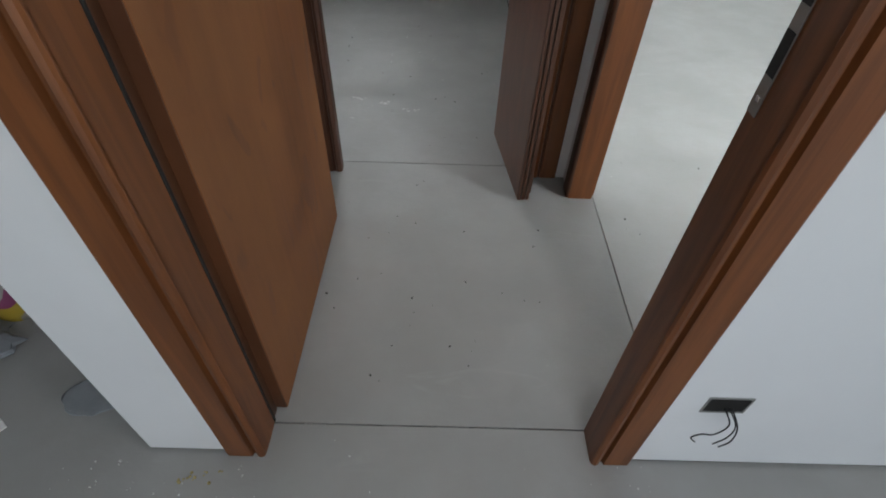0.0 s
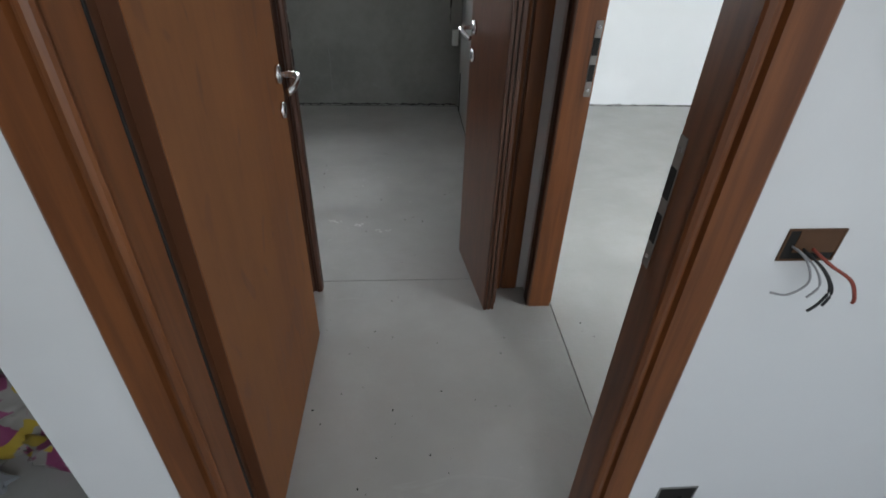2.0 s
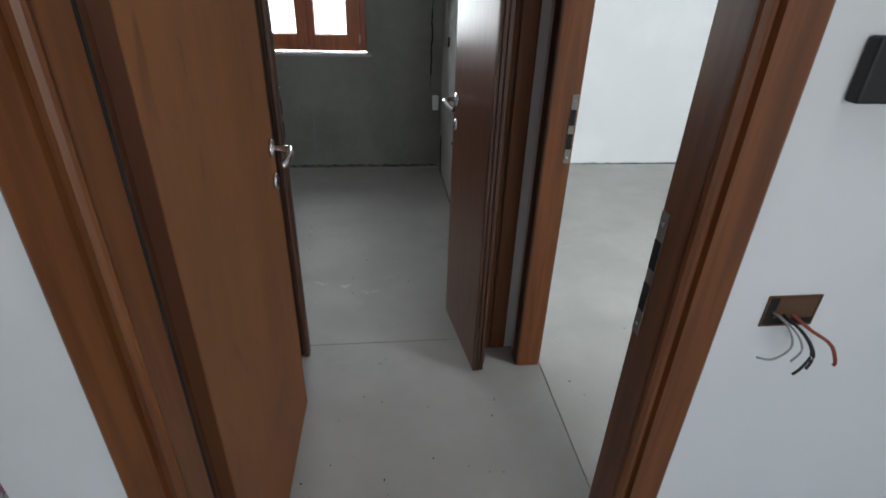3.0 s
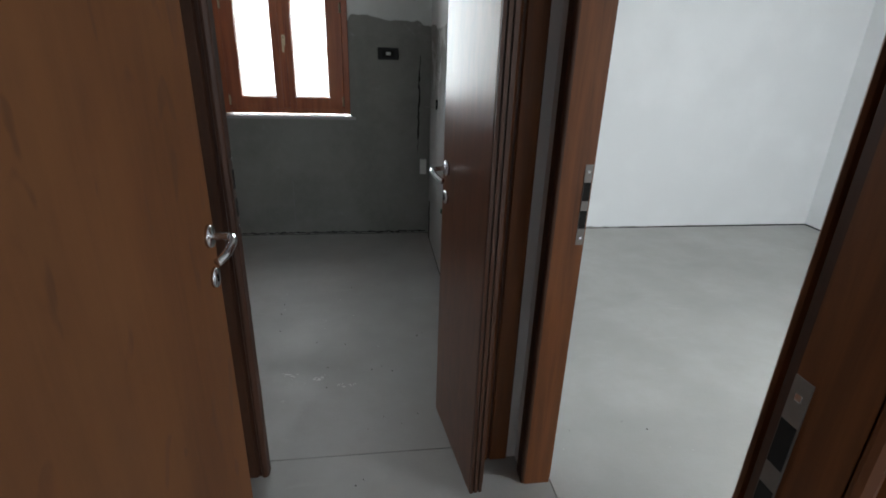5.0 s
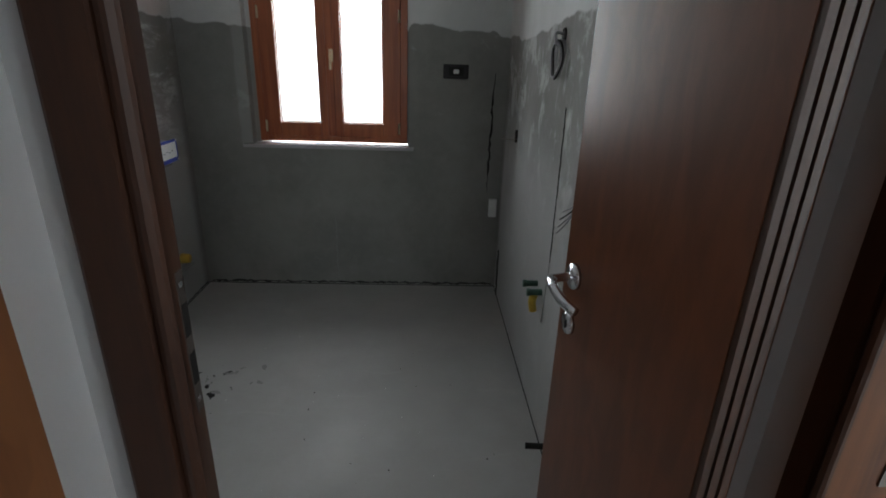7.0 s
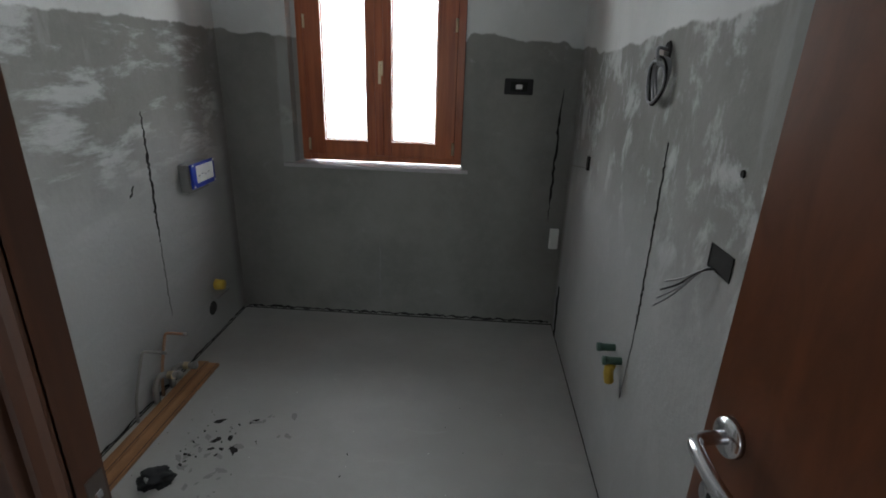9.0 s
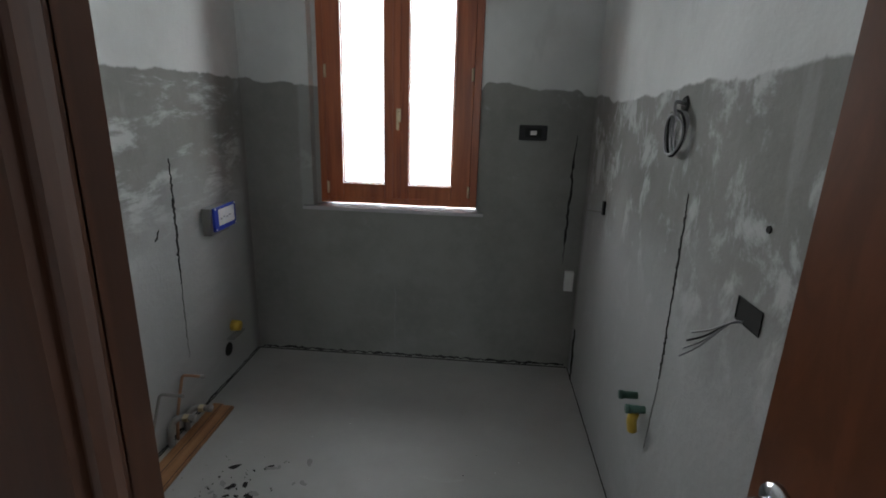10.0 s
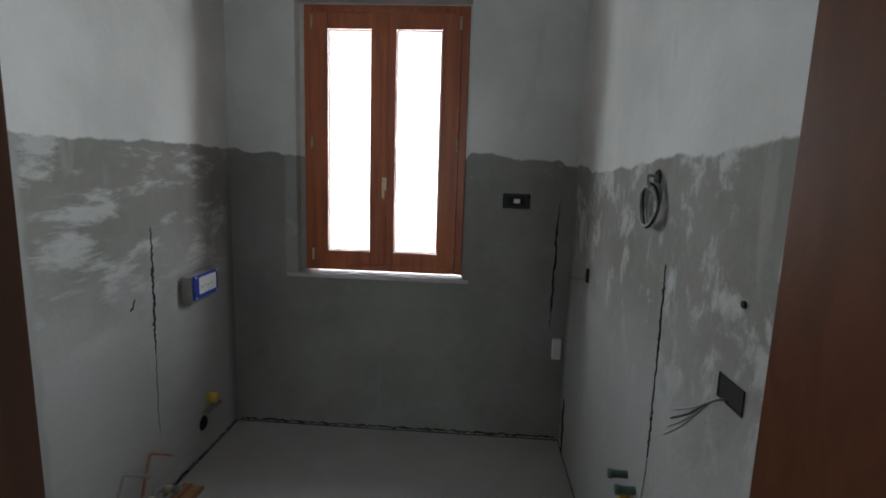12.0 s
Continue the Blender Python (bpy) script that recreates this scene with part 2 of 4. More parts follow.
def box(bm, x0, x1, y0, y1, z0, z1, bevel=0.0):
    m = Matrix.LocRotScale(((x0 + x1) / 2, (y0 + y1) / 2, (z0 + z1) / 2), None, (x1 - x0, y1 - y0, z1 - z0))
    made = bmesh.ops.create_cube(bm, size=1, matrix=m)
    if bevel:
        edges = {e for v in made["verts"] for e in v.link_edges}
        bmesh.ops.bevel(bm, geom=list(edges), offset=bevel, segments=2, affect="EDGES", profile=0.5)
    return bm


def boxes(*rows, bevel=0.0):
    bm = bmesh.new()
    for r in rows:
        box(bm, *r, bevel=bevel)
    return bm


def cyl(bm, a, b, r, r2=None, n=16):
    a, b = Vector(a), Vector(b)
    m = Matrix.Translation((a + b) / 2) @ (b - a).to_track_quat("Z", "Y").to_matrix().to_4x4()
    bmesh.ops.create_cone(bm, cap_ends=True, segments=n, radius1=r, radius2=r if r2 is None else r2, depth=(b - a).length, matrix=m)
    return bm


def tube(bm, pts, r, n=8):
    """A round tube along smoothed points."""
    pts = [Vector(p) for p in pts]
    fine = []
    for i in range(len(pts) - 1):
        p0, p1, p2, p3 = pts[max(i - 1, 0)], pts[i], pts[i + 1], pts[min(i + 2, len(pts) - 1)]
        for k in range(6):
            t = k / 6
            fine.append(0.5 * ((2 * p1) + (p2 - p0) * t + (2 * p0 - 5 * p1 + 4 * p2 - p3) * t * t + (3 * p1 - p0 - 3 * p2 + p3) * t ** 3))
    fine.append(pts[-1])
    rings = []
    up = Vector((0.3, 0.2, 1)).normalized()
    for i, p in enumerate(fine):
        d = (fine[min(i + 1, len(fine) - 1)] - fine[max(i - 1, 0)]).normalized()
        s = d.cross(up).normalized()
        u = s.cross(d).normalized()
        rings.append([bm.verts.new(p + r * (math.cos(a) * s + math.sin(a) * u)) for a in (2 * math.pi * k / n for k in range(n))])
    for a, b in zip(rings, rings[1:]):
        for k in range(n):
            bm.faces.new((a[k], a[(k + 1) % n], b[(k + 1) % n], b[k]))
    bm.faces.new(rings[0][::-1])
    bm.faces.new(rings[-1])
    return bm


def profile(bm, pts, z0, z1, bottom=None):
    """An upright board with the plan outline pts."""
    lo = [bm.verts.new((x, y, z0)) for x, y in pts]
    hi = [bm.verts.new((x, y, z1)) for x, y in pts]
    n = len(pts)
    for i in range(n):
        bm.faces.new((lo[i], lo[(i + 1) % n], hi[(i + 1) % n], hi[i]))
    bm.faces.new(lo[::-1])
    bm.faces.new(hi)
    bmesh.ops.recalc_face_normals(bm, faces=bm.faces)
    return bm


# ---- plan, in metres ----
LINE1, LINE2, LINE3 = -0.315, 0.800, 2.070     # joints of the floor
TOP = 2.72          # ceiling
DOOR = 2.10         # opening height
HF, HB = -0.390, -0.277     # hall wall, front and back
AX0, AX1 = 1.087, 1.866     # hall door, clear opening
WEND = 0.812        # end of the hall wall
PIER = 0.950        # inner face of the pier
BF, BB = 0.735, 0.794       # bath wall, front and back
CX0, CX1 = 1.096, 1.850     # bath door, clear opening
RX0, RX1 = 1.976, 2.074     # wall to the bedroom
DY0, DY1 = -0.195, 0.605     # bedroom door, clear opening
BX0, BX1, BY = 0.03, 1.900, 3.165    # bath walls
FARX, FARY = 5.36, 3.195    # bedroom walls


def wall(name, material, *rows):
    return tagged(mesh_ob(name, boxes(*rows), material), kind="structure")


wall("wall_hall_east", "white", (AX1 + 0.035, RX1, HF, HB, 0.012, TOP), (RX1, 2.9, HF, HF + 0.01, 0.012, TOP), (AX0 - 0.035, AX1 + 0.035, HF, HB, DOOR + 0.035, TOP))
wall("wall_hall_pier", "white", (WEND, PIER, HF, BF, 0.012, TOP), (PIER, AX0 - 0.035, HF, HB, 0.012, TOP))
wall("wall_bath_south", "white", (WEND, CX0 - 0.048, BF, BB - 0.012, 0.0, TOP), (CX1 + 0.035, RX0, BF, BB - 0.012, 0.0, TOP),
     (CX0 - 0.048, CX1 + 0.035, BF, BB - 0.012, DOOR + 0.035, TOP))
wall("wall_bath_south_render", "render", (BX0, CX0 - 0.048, BB - 0.012, BB, 0, TOP), (CX1 + 0.035, BX1, BB - 0.012, BB, 0, TOP),
     (CX0 - 0.048, CX1 + 0.035, BB - 0.012, BB, DOOR + 0.035, TOP))
wall("wall_bath_west", "render", (BX0 - 0.12, BX0, BB - 0.012, BY, 0, TOP))
wall("wall_bath_east", "render", (BX1, BX1 + 0.03, BB, BY, 0, TOP))
WX0, WX1, WZ0, WZ1 = 0.405, 1.326, 0.908, 2.345
wall("wall_bath_north", "render", (BX0 - 0.12, WX0, BY, BY + 0.3, 0, TOP), (WX1, BX1 + 0.028, BY, BY + 0.3, 0, TOP),
     (WX0, WX1, BY, BY + 0.3, 0, WZ0 - 0.022), (WX0, WX1, BY, BY + 0.3, WZ1, TOP),
     (WX0, 0.4302, 3.237, BY + 0.299, WZ0 - 0.02, WZ1), (1.3168, WX1, 3.237, BY + 0.299, WZ0 - 0.02, WZ1), (0.4302, 1.3168, 3.237, BY + 0.299, 2.3375, WZ1))
wall("wall_room_west", "white", (RX0, RX1, DY1 + 0.035, BF, 0, TOP), (RX0, RX1, HB, DY0 - 0.035, 0, TOP), (RX0, RX1, DY0 - 0.035, DY1 + 0.035, DOOR + 0.035, TOP),
     (BX1 + 0.03, RX1, BF + 0.012, FARY + 0.3, 0, TOP))
wall("wall_room_north", "white", (BX1 + 0.03, FARX, FARY, FARY + 0.3, 0.01, TOP))
wall("wall_room_east", "white", (FARX, FARX + 0.3, HB - 0.3, FARY + 0.3, 0.01, TOP))
wall("wall_room_south", "white", (RX1, 2.9, HF + 0.01, HB, 0, TOP), (2.9, 3.02, HB - 0.3, HB, 0, TOP), (4.28, FARX, HB - 0.3, HB, 0, TOP), (3.02, 4.28, HB - 0.3, HB, 2.35, TOP))
wall("wall_hall_south", "white", (-2.2, 1.5, -3.62, -3.5, 0, TOP), (2.8, 3.02, -3.62, -3.5, 0, TOP), (1.5, 2.8, -3.62, -3.5, 0, 0.8), (1.5, 2.8, -3.62, -3.5, 2.25, TOP))
wall("wall_hall_west", "white", (-2.2, -2.08, -3.5, 0.85, 0, TOP))
wall("wall_hall_far_east", "white", (2.9, 3.02, -3.5, HB - 0.3, 0, TOP))
wall("wall_hall_north", "white", (-2.08, WEND, BF, 0.85, 0, TOP))
wall("ceiling", "ceiling", (-2.2, FARX + 0.3, -3.62, FARY + 0.3, TOP, TOP + 0.1))

# floors in four pours with open joints between them
J = 0.0022
wall("floor_hall", "screed", (-2.2, 2.95, -3.6, -0.315 - J, -0.08, 0), (-2.2, WEND + 0.05, -0.315 - J, BF, -0.08, 0))
wall("floor_anteroom", "screed", (WEND + 0.05, LINE3 - J, -0.315 + J, 0.800 - J, -0.08, 0))
wall("floor_bath", "screed", (BX0 + 0.008, BX1 - 0.003, 0.800 + J, BY - 0.016, -0.08, 0))
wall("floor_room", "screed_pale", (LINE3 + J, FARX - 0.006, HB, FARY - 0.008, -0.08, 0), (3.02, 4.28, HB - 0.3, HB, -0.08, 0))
wall("floor_bed", "hole", (-2.3, FARX + 0.3, -3.7, FARY + 0.3, -0.2, -0.06))

# ---- doors ----
CASE = ((0, 0), (0, 0.006), (0.003, 0.011), (0.011, 0.0145), (0.019, 0.012), (0.023, 0.0015), (0.030, 0.0015), (0.034, 0.012), (0.098, 0.012), (0.104, 0.008), (0.104, 0))


def casing(name, parent, ux, uy, vx, vy, ox, oy, z0, z1, scale=1.0, material="wood"):
    """An upright moulded board; u runs away from the opening, v out of the wall."""
    pts = [(ox + u * scale * ux + v * vx, oy + u * scale * uy + v * vy) for u, v in CASE]
    return part(name, profile(bmesh.new(), pts, z0, z1), material, parent)


def head_casing(name, parent, a, b, axis, face, side, z, scale=1.0, material="wood"):
    """The level board over the opening, from a to b along the axis."""
    bm = bmesh.new()
    rows = []
    for end in (a, b):
        ring = []
        for u, v in CASE:
            p = (end, face + side * v, z + u * scale) if axis == "x" else (face + side * v, end, z + u * scale)
            ring.append(bm.verts.new(p))
        rows.append(ring)
    n = len(CASE)
    for i in range(n):
        bm.faces.new((rows[0][i], rows[0][(i + 1) % n], rows[1][(i + 1) % n], rows[1][i]))
    bm.faces.new(rows[0][::-1])
    bm.faces.new(rows[1])
    bmesh.ops.recalc_face_normals(bm, faces=bm.faces)
    return part(name, bm, material, parent)


def lever(parent, x, y, z, out, along, tilt=0.0):
    """Lever handle with rose and key escutcheon. out and along: unit plan directions away from the leaf and along the grip."""
    o, a = Vector((*out, 0)), Vector((*along, 0))
    p = Vector((x, y, z))
    h = part("handle", cyl(bmesh.new(), p, p + o * 0.009, 0.0255, 0.024, 28), "steel", parent, "satin steel lever handle", True)
    bm = bmesh.new()
    tube(bm, [p + o * 0.008, p + o * 0.030, p + o * 0.050 + a * 0.006, p + o * 0.060 + a * 0.03 + Vector((0, 0, 0.004)),
              p + o * 0.064 + a * 0.06 + Vector((0, 0, 0.002)), p + o * 0.060 + a * 0.09 + Vector((0, 0, -0.006)), p + o * 0.048 + a * 0.115 + Vector((0, 0, -0.014))], 0.0088, 12)
    part("grip", bm, "steel", h, "", True)
    e = p + Vector((0, 0, -0.098))
    part("escutcheon", cyl(bmesh.new(), e, e + o * 0.008, 0.0235, 0.022, 28), "steel", parent, "round steel key escutcheon", True)
    part("keyhole", boxes((min(e.x, e.x + o.x * 0.0095) - 0.0025 * abs(a.x) , max(e.x, e.x + o.x * 0.0095) + 0.0025 * abs(a.x), min(e.y, e.y + o.y * 0.0095) - 0.0025 * abs(a.y), max(e.y, e.y + o.y * 0.0095) + 0.0025 * abs(a.y), e.z - 0.010, e.z + 0.007)), "hole", parent)


def strike(parent, face, axis, lo, hi, z, side, material="dull_steel"):
    """Steel strike plate with two dark openings, on a jamb face."""
    def flat(p0, p1, z0, z1, t):
        a, b = sorted((face, face + side * t))
        return (a, b, p0, p1, z0, z1) if axis == "x" else (p0, p1, a, b, z0, z1)
    part("strike_plate", boxes(flat(lo, hi, z - 0.115, z + 0.115, 0.0016)), material, parent, "worn steel strike plate")
    m = (lo + hi) / 2
    w = (hi - lo) * 0.44
    part("latch_hole", boxes(flat(m - w, m + w, z + 0.014, z + 0.066, 0.0026)), "hole", parent)
    part("bolt_hole", boxes(flat(m - w, m + w, z - 0.066, z - 0.014, 0.0026)), "hole", parent)
    for dz in (-0.095, 0.095):
        c = flat(m - 0.004, m + 0.004, z + dz - 0.004, z + dz + 0.004, 0.0026)
        part("screw", boxes(c, bevel=0.001), "steel", parent)



# door between hall and anteroom, opened square against the pier
door_1 = thing("door_1", (AX0, HF, 0), "walnut veneer door with moulded frame, opened inward, leaf dusty with finger marks", "door", kind="structure")
part("lining", boxes((AX0 - 0.034, AX0, HF - 0.002, LINE1, 0, DOOR)), "wood", door_1)
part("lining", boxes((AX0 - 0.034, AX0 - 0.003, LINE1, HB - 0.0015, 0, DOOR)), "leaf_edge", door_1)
part("lining", boxes((AX1, AX1 + 0.034, HF - 0.002, LINE1, 0, DOOR)), "wood", door_1)
part("lining", boxes((AX1 + 0.030, AX1 + 0.034, LINE1, HB, 0, DOOR)), "edge", door_1)
part("head_lining", boxes((AX0 - 0.034, AX1 + 0.034, HF - 0.002, HB, DOOR, DOOR + 0.034)), "wood", door_1)
part("seal", boxes((AX0 - 0.0028, AX0 + 0.002, LINE1 + 0.0005, LINE1 + 0.007, 0.004, DOOR - 0.004)), "hole", door_1)
casing("casing", door_1, -1, 0, 0, -1, AX0, HF, 0.004, DOOR + 0.0, 0.885)
casing("casing", door_1, 1, 0, 0, -1, AX1, HF, 0.004, DOOR + 0.0, 0.885)
head_casing("head_casing", door_1, AX0 - 0.092, AX1 + 0.092, "x", HF, -1, DOOR)
casing("back_casing", door_1, 1, 0, 0, 1, AX1 + 0.045, HB, 0.004, DOOR, 0.5)
strike(door_1, AX1, "x", LINE1 - 0.021, LINE1 - 0.0005, 1.018, -1, "plate_steel")
leaf_1 = part("leaf", profile(bmesh.new(), [(1.072, HB + 0.002), (1.112, HB + 0.002), (1.120, 0.458), (1.080, 0.458)], 0.008, DOOR - 0.004), "leaf", door_1, "dusty brown veneer leaf with wiped finger marks")
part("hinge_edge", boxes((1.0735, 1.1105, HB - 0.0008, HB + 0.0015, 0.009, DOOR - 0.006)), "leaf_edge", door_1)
for hz in (0.25, 1.05, 1.85):
    part("hinge", cyl(bmesh.new(), (1.074, HB + 0.004, hz - 0.045), (1.074, HB + 0.004, hz + 0.045), 0.007), "steel", door_1, "", True)
lever(door_1, 1.120, 0.418, 1.008, (1, 0), (0, -1))

# folding bathroom door; the large panel stands across the opening
door_2 = thing("door_2", (CX0, BF, 0), "walnut folding bathroom door standing open across its frame", "door", kind="structure")
# linings and left casing use the walnut with shade in its colour
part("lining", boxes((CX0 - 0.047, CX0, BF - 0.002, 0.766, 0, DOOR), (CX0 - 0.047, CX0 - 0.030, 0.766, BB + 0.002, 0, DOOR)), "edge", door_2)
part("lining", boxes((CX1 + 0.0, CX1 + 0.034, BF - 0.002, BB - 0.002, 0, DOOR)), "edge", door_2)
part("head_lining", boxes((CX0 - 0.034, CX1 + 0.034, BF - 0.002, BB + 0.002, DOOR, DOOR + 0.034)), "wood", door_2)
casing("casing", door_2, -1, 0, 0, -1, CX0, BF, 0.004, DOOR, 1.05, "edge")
strike(door_2, CX0, "x", 0.744, 0.762, 1.01, 1, "faint_steel")
casing("casing", door_2, 1, 0, 0, -1, CX1, BF, 0.004, DOOR, 0.87)
head_casing("head_casing", door_2, CX0 - 0.112, CX1 + 0.09, "x", BF, -1, DOOR, 0.68)
a, b = Vector((1.775, 0.580, 0)), Vector((1.715, 1.023, 0))
d = (b - a).normalized()
s = Vector((d.y, -d.x, 0))


def plank(p, q, off0, off1, z0, z1, name, material, parent, label=""):
    pts = [p + s * off0, q + s * off0, q + s * off1, p + s * off1]
    return part(name, profile(bmesh.new(), [(v.x, v.y) for v in pts], z0, z1), material, parent, label)


plank(a + d * 0.004, b, 0.0, 0.043, 0.010, DOOR - 0.012, "panel", "panel", door_2, "glossy walnut panel with faint dust")
# strips and narrow panel also carry their shade as a darker walnut
for k, (o0, o1) in enumerate(((0.001, 0.011), (0.016, 0.027), (0.032, 0.042))):
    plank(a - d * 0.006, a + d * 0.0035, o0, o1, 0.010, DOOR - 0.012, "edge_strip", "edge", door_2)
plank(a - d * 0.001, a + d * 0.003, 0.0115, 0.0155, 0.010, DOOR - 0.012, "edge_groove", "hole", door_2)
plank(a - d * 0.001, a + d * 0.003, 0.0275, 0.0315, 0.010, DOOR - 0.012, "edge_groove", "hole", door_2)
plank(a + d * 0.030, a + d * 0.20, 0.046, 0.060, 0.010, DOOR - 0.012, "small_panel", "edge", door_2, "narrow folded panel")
hp = b - d * 0.050
lever(door_2, hp.x, hp.y, 1.03, (-s.x, -s.y), (-d.x, -d.y))

# opening to the bedroom
door_3 = thing("door_3", (RX0, DY1, 0), "walnut veneer door frame with a strike plate, leaf out of sight", "door", kind="structure")
part("lining", boxes((RX0 - 0.002, LINE3 - 0.008, DY1, DY1 + 0.034, 0, DOOR), (LINE3 - 0.008, RX1, DY1 + 0.020, DY1 + 0.034, 0, DOOR)), "wood", door_3)
part("lining", boxes((RX0 - 0.002, LINE3 - 0.008, DY0 - 0.034, DY0, 0, DOOR), (LINE3 - 0.008, RX1, DY0 - 0.034, DY0 - 0.020, 0, DOOR)), "wood", door_3)
part("head_lining", boxes((RX0 - 0.002, RX1, DY0 - 0.034, DY1 + 0.034, DOOR, DOOR + 0.034)), "wood", door_3)
# casing face turned from the daylight, its shade put into the wood colour
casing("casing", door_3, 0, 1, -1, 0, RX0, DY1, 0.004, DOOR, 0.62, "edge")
casing("casing", door_3, 0, -1, -1, 0, RX0, DY0, 0.004, DOOR, 0.62)
head_casing("head_casing", door_3, DY0 - 0.06, DY1 + 0.06, "y", RX0, -1, DOOR, 0.62)
strike(door_3, DY1, "y", LINE3 - 0.030, LINE3 - 0.0085, 1.01, -1, "plate_steel")


# ---- bathroom window ----
def make_window():
    w = thing("window_1", (0.87, 3.235, WZ0), "reddish brown wooden double casement window, shut, bright outside", "window", kind="structure")
    x0, x1, z0, z1, y = 0.430, 1.317, 0.916, 2.338, 3.235
    f = 0.048
    part("window_frame", boxes((x0, x0 + f, y, y + 0.07, z0, z1), (x1 - f, x1, y, y + 0.07, z0, z1), (x0 + f, x1 - f, y, y + 0.07, z1 - f, z1), (x0 + f, x1 - f, y, y + 0.07, z0, z0 + 0.04), bevel=0.003), "frame", w)
    part("drip_rail", boxes((x0 + f, x1 - f, y - 0.010, y - 0.0005, z0 + 0.002, z0 + 0.036), bevel=0.004), "frame", w)
    mid = 0.868
    for a0, a1, g0, g1 in ((x0 + 0.040, mid - 0.001, 0.563, 0.800), (mid + 0.001, x1 - 0.040, 0.933, 1.174)):
        c0, c1 = z0 + 0.034, z1 - 0.040
        gz0, gz1 = 1.031, 2.214
        ys, ye = y - 0.014, y - 0.0005
        sash = part("sash", boxes((a0, g0, ys, ye, c0, c1), (g1, a1, ys, ye, c0, c1), (g0, g1, ys, ye, c0, gz0), (g0, g1, ys, ye, gz1, c1), bevel=0.004), "frame", w, "moulded wooden sash")
        part("bead", boxes((g0 - 0.0, g0 + 0.008, ye, ye + 0.012, gz0, gz1), (g1 - 0.008, g1, ye, ye + 0.012, gz0, gz1), (g0 + 0.008, g1 - 0.008, ye, ye + 0.012, gz0, gz0 + 0.008), (g0 + 0.008, g1 - 0.008, ye, ye + 0.012, gz1 - 0.008, gz1)), "frame", sash)
        pane = part("pane", boxes((g0 + 0.001, g1 - 0.001, y + 0.022, y + 0.026, gz0 + 0.001, gz1 - 0.001)), "glass", sash, "clear window glass")
        pane.visible_shadow = False
    part("mullion_strip", boxes((mid - 0.022, mid + 0.022, y - 0.024, y - 0.0145, z0 + 0.04, z1 - 0.045), bevel=0.004), "frame", w)
    h = part("handle", boxes((mid - 0.001, mid + 0.023, y - 0.031, y - 0.0245, 1.375, 1.445), bevel=0.003), "brass", w, "pale metal window handle", True)
    part("grip", tube(bmesh.new(), [(mid + 0.011, y - 0.030, 1.425), (mid + 0.011, y - 0.055, 1.425), (mid + 0.011, y - 0.062, 1.410), (mid + 0.011, y - 0.060, 1.37), (mid + 0.010, y - 0.056, 1.335)], 0.0075, 10), "brass", h, "", True)
    for hx in (x0 + 0.052, x1 - 0.052 - 0.012):
        for hz in (z0 + 0.09, (z0 + z1) / 2, z1 - 0.09):
            part("hinge", cyl(bmesh.new(), (hx + (-0.004 if hx < 0.8 else 0.016), y - 0.019, hz - 0.032), (hx + (-0.004 if hx < 0.8 else 0.016), y - 0.019, hz + 0.032), 0.0062), "brass", w, "", True)
    return w


make_window()
sill = thing("window_sill", (0.81, 3.15, 0.88), "thin grey marble sill slab under the window", "window sill", kind="structure")
part("slab", boxes((0.352, 1.358, BY - 0.030, BY - 0.0005, 0.888, 0.9075), (WX0 + 0.001, WX1 - 0.001, BY - 0.0005, BY + 0.3, 0.888, 0.9075), bevel=0.002), "marble", sill)
backdrop = tagged(mesh_ob("backdrop", boxes((-2, 4, 9.0, 9.05, -3, 6)), "haze"), kind="structure")
for nm, lab, fr in (("window_2", "white frame of the hall window", (1.5, 2.8, -3.60, -3.52, 0.8, 2.25)), ("window_3", "white frame of the bedroom window", (3.02, 4.28, HB - 0.22, HB - 0.15, 0.0, 2.35))):
    x0, x1, y0, y1, z0, z1 = fr
    w = thing(nm, ((x0 + x1) / 2, (y0 + y1) / 2, z0), lab, "window", kind="structure")
    part("window_frame", boxes((x0, x0 + 0.06, y0, y1, z0, z1), (x1 - 0.06, x1, y0, y1, z0, z1), (x0 + 0.06, x1 - 0.06, y0, y1, z0, z0 + 0.06), (x0 + 0.06, x1 - 0.06, y0, y1, z1 - 0.06, z1)), "frame", w)

# ---- bathroom fittings ----

def rough_strip(bm, p0, p1, width, normal, seed, steps=26, thick=0.002, taper=True):
    rng = random.Random(seed)
    p0, p1, nrm = Vector(p0), Vector(p1), Vector(normal)
    d = (p1 - p0).normalized()
    side = d.cross(nrm).normalized()
    prev = None
    for i in range(steps + 1):
        t = i / steps
        w = width * rng.uniform(0.25, 1.0) * (min(1, 4 * t, 4 * (1 - t)) * 0.8 + 0.2 if taper else 1)
        c = p0.lerp(p1, t) + side * rng.uniform(-0.3, 0.3) * width
        row = [bm.verts.new(c - side * w / 2), bm.verts.new(c - side * w * 0.3 + nrm * thick), bm.verts.new(c + side * w * 0.3 + nrm * thick), bm.verts.new(c + side * w / 2)]
        if prev:
            for k in range(3):
                bm.faces.new((prev[k], prev[k + 1], row[k + 1], row[k]))
        prev = row
    return bm


def one(name, label, category, bm, material, at, soft=False, pname=""):
    """A thing of one piece, its base Empty and a single mesh."""
    t = thing(name, at, label, category)
    part(pname or name + "_body", bm, material, t, "", soft)
    return t


XR, N = BX1, BY
